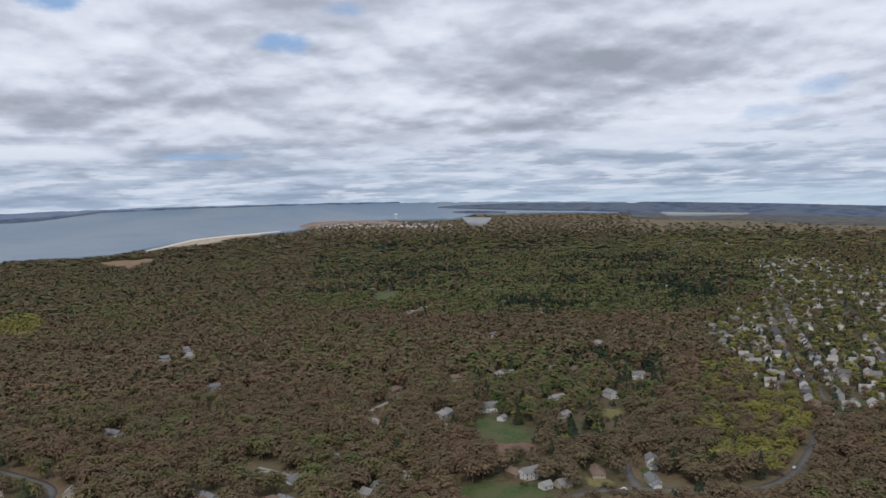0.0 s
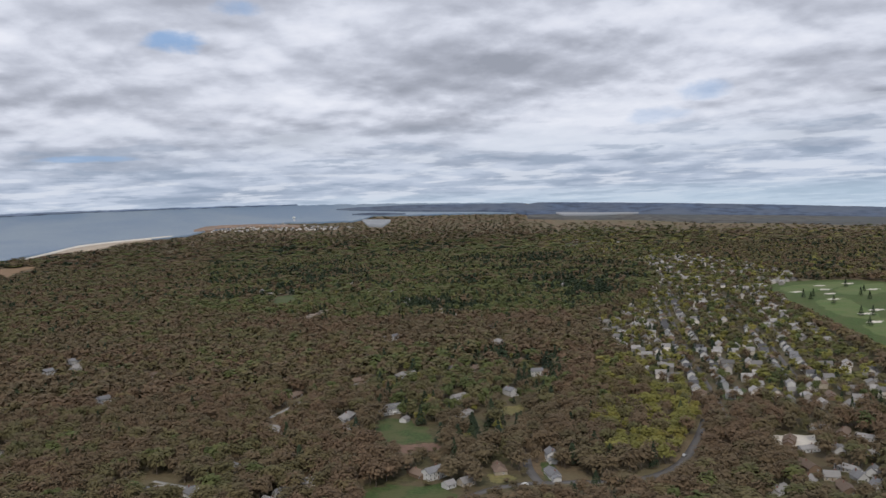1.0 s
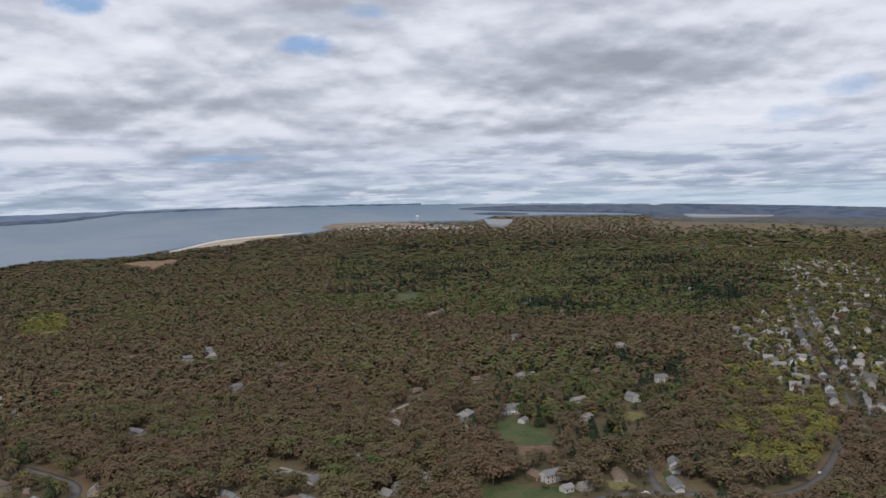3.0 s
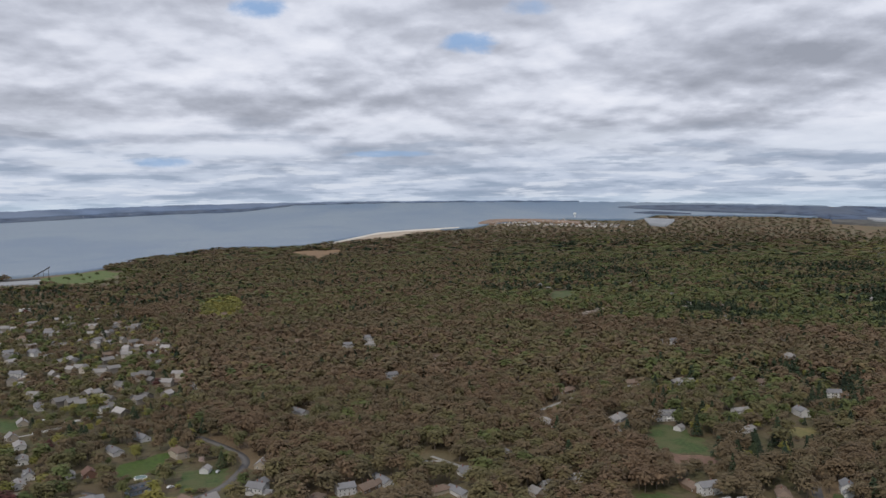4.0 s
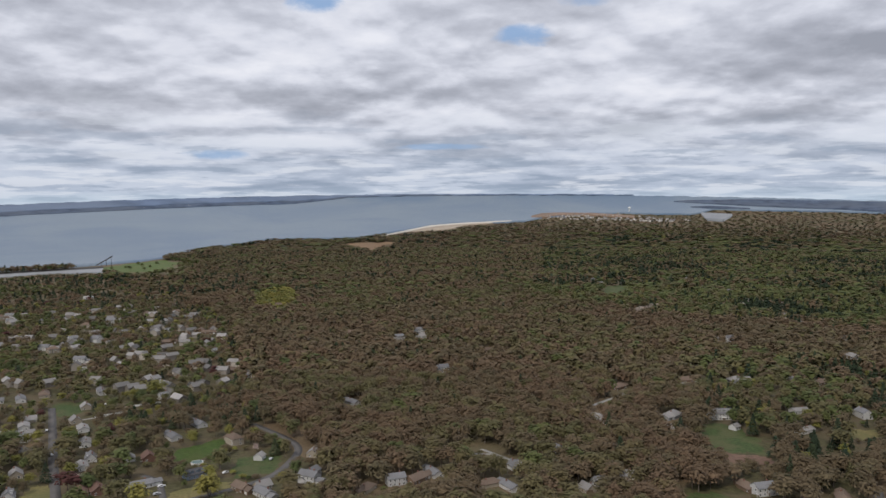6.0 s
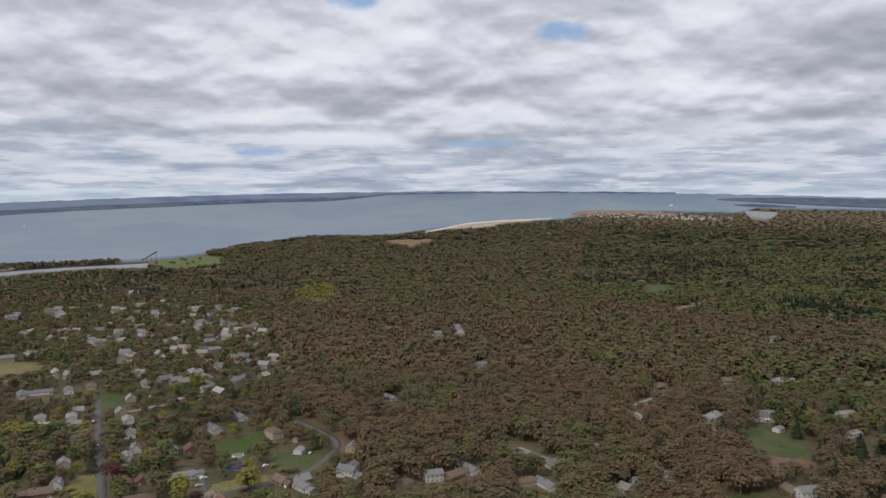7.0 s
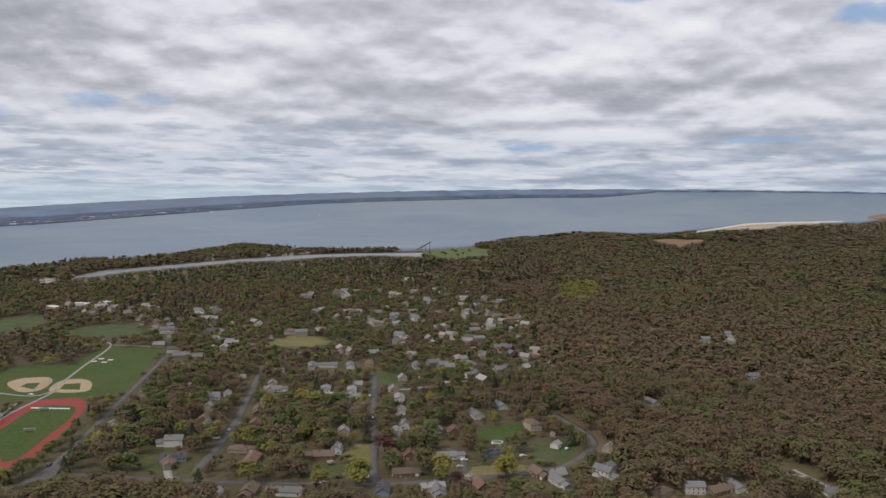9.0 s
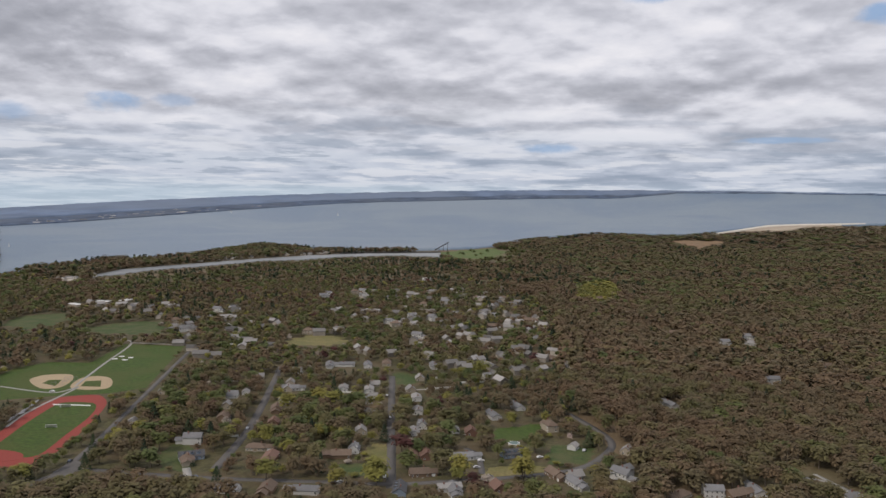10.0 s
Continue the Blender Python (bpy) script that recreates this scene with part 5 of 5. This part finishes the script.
# stands of other growth: outline, share of each kind, how closely the trees stand
ZONES = [
    ([(-428, 306), (-1633, 1123), (-1144, 1071), (-1081, 1380), (-985, 1766), (-758, 1776), (-523, 1495), (-300, 1120), (-174, 674), (-117, 541), (-88, 428)], dict(bare=.42, bud=.22, leaf=.16, willow=.14, pine=.09, blossom=.02, maroon=.008), 0.90),
    ([(-992, 978), (-1263, 1245), (-1162, 1483), (-1018, 1825), (-849, 1952), (-704, 1814), (-620, 1432), (-783, 1325), (-949, 1212)], dict(bare=.25, bud=.2, leaf=.3, pine=.25), 0.8),
    ([(155, 1409), (166, 2729), (809, 3497), (1711, 2973), (1493, 1886), (1027, 1267), (686, 999), (534, 1016), (310, 1165)], dict(bare=.16, bud=.26, leaf=.36, pine=.19, willow=.03), 0.95),
    ([(377, 1407), (516, 1579), (924, 1376), (766, 1054), (622, 1015), (432, 1175)], dict(bare=.06, bud=.18, leaf=.40, pine=.36), 0.95),
    # yellow-green share raised beyond the growth itself, to imitate sunlight on this stand
    ([(1414, 2498), (1788, 2886), (1632, 1503), (1262, 1164), (1304, 1525), (1180, 1493), (1260, 1871)], dict(bare=.12, bud=.28, leaf=.2, willow=.40), 0.8),
    ([(272, 854), (379, 861), (445, 734), (348, 572), (248, 489), (203, 514), (184, 573)], dict(bare=.28, bud=.2, leaf=.15, pine=.32, willow=.05), 0.75),
    ([(461, 688), (505, 692), (466, 565), (412, 479), (365, 433), (315, 402), (301, 430), (333, 503)], dict(bare=.1, bud=.25, willow=.55, leaf=.10), 0.95),
    ([(583, 615), (654, 614), (544, 506), (496, 518)], dict(bare=.2, bud=.3, willow=.4, leaf=.1), 0.9),
    # these two and the town: extra yellow-green trees imitate a sunlit patch
    ([(1631, 2114), (2352, 2889), (2792, 2666), (2955, 2296), (1309, 963), (1299, 1011), (1262, 1164), (1477, 1727)], dict(bare=.25, bud=.30, willow=.33, pine=.12), 0.95),
    ([(1150, 1480), (1330, 2100), (1650, 2900), (2100, 3300), (2500, 2900), (2000, 2250), (1600, 1850), (1330, 1800)], dict(bare=.12, bud=.30, leaf=.24, willow=.30, pine=.04), 0.95),
    (TOWN, dict(bare=.24, bud=.26, leaf=.18, pine=.12, willow=.20), 0.95),
    ([(1001, 978), (913, 834), (755, 590), (709, 508), (629, 453), (730, 590), (861, 807)], dict(bud=.45, willow=.25, bare=.3), 0.9),
    ([(-374, 1509), (-331, 1604), (-256, 1375), (-256, 1237), (-311, 1272)], dict(willow=.8, leaf=.2), 0.9),
    ([(-349, 2066), (-64, 3013), (395, 3452), (201, 1693), (-86, 1233), (-224, 1467)], dict(bare=.42, bud=.38, leaf=.12, pine=.08), 0.95),
    ([(269, 1217), (300, 1259), (344, 1289), (326, 1223), (281, 1178), (263, 1169)], dict(blossom=1.0), 0.9),
    ([(-926, 2166), (-850, 2439), (-697, 2263), (-625, 1781), (-786, 1911)], dict(leaf=.6, bud=.4), 0.25),
]
DEFAULT = dict(bare=.66, bud=.30, leaf=.022, pine=.012)
FURTHER = dict(bare=.44, bud=.33, leaf=.12, pine=.11)


def lattice(r0, r1, step):
    """Uneven planting: one place in each cell between two distances, within the swept view."""
    k = int(r1 / step) + 2
    i, j = np.meshgrid(np.arange(-k, k), np.arange(-k, k), indexing="ij")
    x = (i + rs.rand(*i.shape)).ravel() * step
    y = (j + rs.rand(*i.shape)).ravel() * step
    r, az = np.hypot(x, y), np.degrees(np.arctan2(-x, y))
    ok = (r > r0) & (r <= r1) & (np.abs(az) < 56)
    return x[ok], y[ok]


def on_land(x, y):
    r, az = np.hypot(x, y), np.degrees(np.arctan2(-x, y))
    shore = np.interp(az, NEAR_COAST[:, 0], NEAR_COAST[:, 1], left=1e9, right=1e9)
    far = np.interp(az, *np.array(sorted(FAR_SHORE)).T, left=1e9, right=1e9)
    wet = (r > shore - 6) & (az > -21)
    wet |= (r > np.interp(az, *BACK.T, left=1e9, right=1e9) + 260)
    c0, c1 = CREEK_N[0, 0], CREEK_N[-1, 0]
    wet |= (az > c0) & (az < c1) & (r > np.interp(az, *CREEK_N.T) - 6) & (r < np.interp(az, *CREEK_F.T) + 6)
    for near, far2 in WATERS:
        wet |= (az > near[0, 0]) & (az < near[-1, 0]) & (r > np.interp(az, *near.T) - 30) & (r < np.interp(az, *far2.T) + 20)
    return ~wet


WATERS = [(np.array(sorted(a)), np.array(sorted(b))) for a, b in (
    ([(-17.5, 4336), (-17.9, 4123), (-18.9, 4084), (-19.4, 4246), (-19.5, 4305)], [(-17.5, 4376), (-18.3, 4363), (-19.5, 4346)]),
    ([(-31.3, 4457), (-31.8, 4367), (-34.0, 4356), (-37.0, 4441)], [(-31.3, 4478), (-34.0, 4468), (-37.0, 4464)]),
    ([(4.4, 3478), (3.2, 3591), (1.7, 3670), (0.5, 3678), (-0.5, 3766), (-1.1, 3864), (-3.6, 3959)], [(4.4, 3522), (3.2, 3666), (1.3, 3867), (-0.7, 3944), (-3.6, 4018)]))]
BACK = np.array(sorted([(-56.0, 3650.0), (-52.2, 3853), (-46.3, 3987), (-41.0, 4032), (-37.2, 4200), (-31.8, 4229), (-29.3, 4296), (-29.1, 4509)]))
HOUSE_ARRAY = np.array(HOUSES)


def open_ground(x, y, margin=0.0):
    """True where a road, lawn or house stands."""
    hit = np.zeros(len(x), bool)
    for poly in CLEAR:
        p = np.array(poly)
        near = (x > p[:, 0].min() - 3) & (x < p[:, 0].max() + 3) & (y > p[:, 1].min() - 3) & (y < p[:, 1].max() + 3)
        if near.any():
            hit[near] |= inside(poly, x[near], y[near])
    for line, half in LINES:
        p = np.array(line)
        near = (x > p[:, 0].min() - 12) & (x < p[:, 0].max() + 12) & (y > p[:, 1].min() - 12) & (y < p[:, 1].max() + 12)
        if near.any():
            hit[near] |= off_line(line, x[near], y[near]) < half + margin
    for hx, hy, reach in HOUSE_ARRAY:
        near = (np.abs(x - hx) < 20) & (np.abs(y - hy) < 20)
        if near.any():
            hit[near] |= np.hypot(x[near] - hx, y[near] - hy) < reach + margin
    return hit


def plant(r0, r1, step, low=11.5, high=16.5, wide=(3.6, 7.0)):
    """Places, heights, radii and kinds of the trees of one belt."""
    x, y = lattice(r0, r1, step)
    ok = on_land(x, y)
    x, y = x[ok], y[ok]
    if r0 < 3000:
        ok = ~open_ground(x, y)
        x, y = x[ok], y[ok]
    share = np.tile([DEFAULT.get(k, 0) for k in KINDS], (len(x), 1))
    share[np.hypot(x, y) > 1500] = [FURTHER.get(k, 0) for k in KINDS]
    dens = np.full(len(x), 0.97)
    for poly, mix, d in ZONES:
        ok = inside(poly, x, y)
        share[ok] = [mix.get(k, 0) for k in KINDS]
        dens[ok] = d
    # kinds stand in drifts
    drift = np.array([0.75 * noise.noise((a * 0.009, b * 0.009, 4.0)) + 0.75 * noise.noise((a * 0.0032, b * 0.0032, 9.0)) for a, b in zip(x, y)])
    share[:, KINDS.index("bud")] *= np.clip(1 + 3.2 * drift, 0.10, 3)
    share[:, KINDS.index("leaf")] *= np.clip(1 + 4.0 * drift, 0.05, 4)
    share[:, KINDS.index("pine")] *= np.clip(1 - 2.2 * drift, 0.2, 3)
    share /= share.sum(1, keepdims=True)
    kind = (rs.rand(len(x))[:, None] > np.cumsum(share, 1)).sum(1).clip(0, len(KINDS) - 1)
    tall = rs.uniform(low, high, len(x))
    tall[kind == KINDS.index("blossom")] *= 0.5
    tall[kind == KINDS.index("willow")] *= 0.75
    tall[kind == KINDS.index("pine")] *= 1.05
    if r0 < 3000:
        r = np.hypot(x, y)
        for share_of in (0.15, 0.3, 0.5, 0.75, 1.0):
            k = share_of * 15.0 * r / H
            hit = open_ground(x + x / r * k, y + y / r * k, -1.5)
            hit &= rs.rand(len(x)) < 0.93
            tall[hit] = np.minimum(tall[hit], np.maximum(share_of * 15.0 * 0.9, 3.4))
        az = np.degrees(np.arctan2(-x, y))
        bank = np.where((az > CREEK_N[0, 0]) & (az < CREEK_N[-1, 0]), np.interp(az, *CREEK_N.T) - r, -1)
        by = (bank > 0) & (bank < 350)
        tall[by] = np.minimum(tall[by], np.maximum(bank[by] * H / r[by] * 0.8, 3.2))
        tall[inside(ZONES[0][0], x, y)] *= 0.86
        tall[inside(ZONES[0][0], x, y) & (r > 640)] *= 0.82
        quarter = inside(TOWN, x, y)
        tall[quarter] = rs.uniform(5.5, 12.5, quarter.sum())
    tall *= np.clip((4750 - np.hypot(x, y)) / 1500, 0.3, 1)
    radius = rs.uniform(*wide, len(x)) * np.clip(tall / 13.0, 0.45, 1.15)
    radius[kind == KINDS.index("pine")] *= 0.68
    az, r = np.degrees(np.arctan2(-x, y)), np.hypot(x, y)
    dens *= np.where((r > 3000) & (az < -29), np.clip((np.interp(az, *BACK.T) + 260 - r) / 1000, 0.15, 1), 1)
    dens[(az < -30.5) & (az > -37.5) & (r > 4150)] = 0
    dens[(az > 19.8) & (az < 25.5) & (r > 2360)] = 0
    keep = (rs.rand(len(x)) < dens) & (tall > 2.6)
    return x[keep], y[keep], tall[keep], radius[keep], kind[keep]


def rounded(me, normals):
    """Tufts take the light of the rounded crown that they are part of."""
    at = me.attributes.new("custom_normal", "FLOAT_VECTOR", "POINT")
    at.data.foreach_set("vector", np.ascontiguousarray(normals, np.float32).ravel())


def wood(name, label, belt, tufts, variants=4, trunks=False):
    """All trees of one belt, one mesh for each kind."""
    x, y, tall, radius, kind = belt
    z = height(x, y)
    for ki, kname in enumerate(KINDS):
        V, F, N, T, off = [], [], [], [], 0
        TV, TF, toff = [], [], 0
        for var in range(variants):
            sel = np.where(kind == ki)[0][var::variants]
            if not len(sel):
                continue
            v, f, nv = crown(kname, tufts, 100 + ki * 10 + var)
            a = rs.rand(len(sel)) * 2 * np.pi
            ca, sa = np.cos(a)[:, None], np.sin(a)[:, None]

            def turned(v, w, h):
                return np.stack([(v[None, :, 0] * ca - v[None, :, 1] * sa) * w, (v[None, :, 0] * sa + v[None, :, 1] * ca) * w, v[None, :, 2] * h], -1)

            def spread(v):
                return (turned(v, radius[sel][:, None], tall[sel][:, None]) + np.stack([x[sel], y[sel], z[sel]], -1)[:, None, :]).reshape(-1, 3)
            V.append(spread(v))
            N.append(turned(nv, 1.0, np.ones((len(sel), 1))).reshape(-1, 3))
            T.append(np.repeat(rs.rand(len(sel)), len(v)))
            F.append((f[None] + (np.arange(len(sel)) * len(v))[:, None, None]).reshape(-1, 3) + off)
            off += len(sel) * len(v)
            if trunks:
                v, f = limbs(200 + ki * 10 + var, kname)
                TV.append(spread(v))
                TF.append((f[None] + (np.arange(len(sel)) * len(v))[:, None, None]).reshape(-1, 3) + toff)
                toff += len(sel) * len(v)
        if V:
            top = mesh_object(name, np.vstack(V), np.vstack(F), FOLIAGE[kname])
            rounded(top.data, np.vstack(N))
            top.data.attributes.new("tone", "FLOAT", "POINT").data.foreach_set("value", np.concatenate(T).astype(np.float32))
            tagged(top, label % LOOKS[kname], "trees", kind="stuff")
            if trunks:
                tagged(mesh_object("trunks", np.vstack(TV), np.vstack(TF), BARK, top), kind="stuff")


LOOKS = {"bare": "leafless brown-grey", "bud": "budding olive-brown", "leaf": "fresh green", "willow": "yellow-green", "pine": "dark evergreen",
         "blossom": "pale flowering", "maroon": "dark red-leaved"}

near = plant(385, 760, 9.0, 11.5, 17.0, (4.4, 7.6))
# the nearest stretch is planted tree by tree
x, y, tall, radius, kind = near
single = (np.abs(x + 20) < 450) & (np.hypot(x, y) < 800)
order = np.argsort(np.hypot(x, y))
order = order[single[order]][:300]
TREE_MESH = {}


def tree(k, px, py, hgt, rad, i):
    """One tree: a trunk with limbs and a crown."""
    kname, var = KINDS[k], i % 6
    if (k, var) not in TREE_MESH:
        v, f, nv = crown(kname, 420, 500 + k * 10 + var)
        top = mesh_object("crown", v, f, FOLIAGE[kname])
        nv = nv * np.array([1, 1, 2.6])
        rounded(top.data, nv / np.linalg.norm(nv, axis=1, keepdims=True))
        stem = mesh_object("trunk", *limbs(600 + k * 10 + var, kname), BARK)
        TREE_MESH[k, var] = [top.data, stem.data]
        bpy.data.objects.remove(top)
        bpy.data.objects.remove(stem)
    base = tagged(new("tree"), LOOKS[kname] + " tree standing among houses and woods", "tree", "trees of the near woods")
    base.matrix_basis = Matrix.Translation((px, py, 0)) @ Matrix.Rotation(i * 2.4, 4, "Z") @ Matrix.Diagonal((rad, rad, hgt, 1))
    for nm, me in zip(("crown", "trunk"), TREE_MESH[k, var]):
        new(nm, me).parent = base


for i, q in enumerate(order):
    tree(int(kind[q]), float(x[q]), float(y[q]), float(tall[q]), float(radius[q]), i)
rest = np.ones(len(x), bool)
rest[order] = False
wood("near_woods", "%s trees of the near woods", tuple(a[rest] for a in near), 270, 6, True)
wood("middle_woods", "%s trees of the wide middle woods", plant(760, 1500, 10.2, 11.5, 17.0, (4.6, 7.8)), 64, 6)
wood("far_woods", "%s treetops of the far woods", plant(1500, 2800, 13.8, 11.5, 16, (6.5, 9.0)), 32, 6)
wood("farthest_woods", "%s treetops near the skyline", plant(2800, 4640, 26.0, 9, 14, (16, 23)), 20, 4)

# trees that stand out by themselves
for kname, spots, hgt, rad in (
        ("willow", [(-234, 393), (-213, 403), (-219, 502), (-173, 432), (-140, 457), (-275, 689), (130, 486), (228, 478), (-405, 398), (-403, 415), (-410, 455), (-400, 319)], 11.0, 6.8),
        ("willow", [(-324, 535), (-337, 540), (-317, 439), (-174, 437), (-260, 700), (-349, 512), (-139, 449), (-275, 382), (-217, 410)], 15.0, 8.6),
        ("pine", [(-382, 348), (-295, 362), (-399, 370), (-350, 582), (-248, 480), (-289, 482), (1030, 927), (920, 751), (930, 741), (1000, 905), (1012, 930), (1090, 890), (1140, 925), (860, 690), (1060, 850), (1170, 985), (985, 850), (404, 491), (256, 387)], 13.0, 4.2),
        ("leaf", [(-860, 2120), (-845, 2190), (-800, 2130), (-822, 2240), (-880, 2075), (-790, 2060), (-835, 2080), (-870, 2230)], 11.0, 6.0),
        ("maroon", [(-184, 507), (-391, 524), (-162, 426)], 9.0, 5.2),
        ("blossom", [(-367, 461), (-226, 477), (-156, 435), (-437, 698), (99, 487)], 6.5, 4.2)):
    for i, (qx, qy) in enumerate(spots):
        tree(KINDS.index(kname), qx, qy, hgt * random.uniform(0.85, 1.15), rad * random.uniform(0.85, 1.1), i)
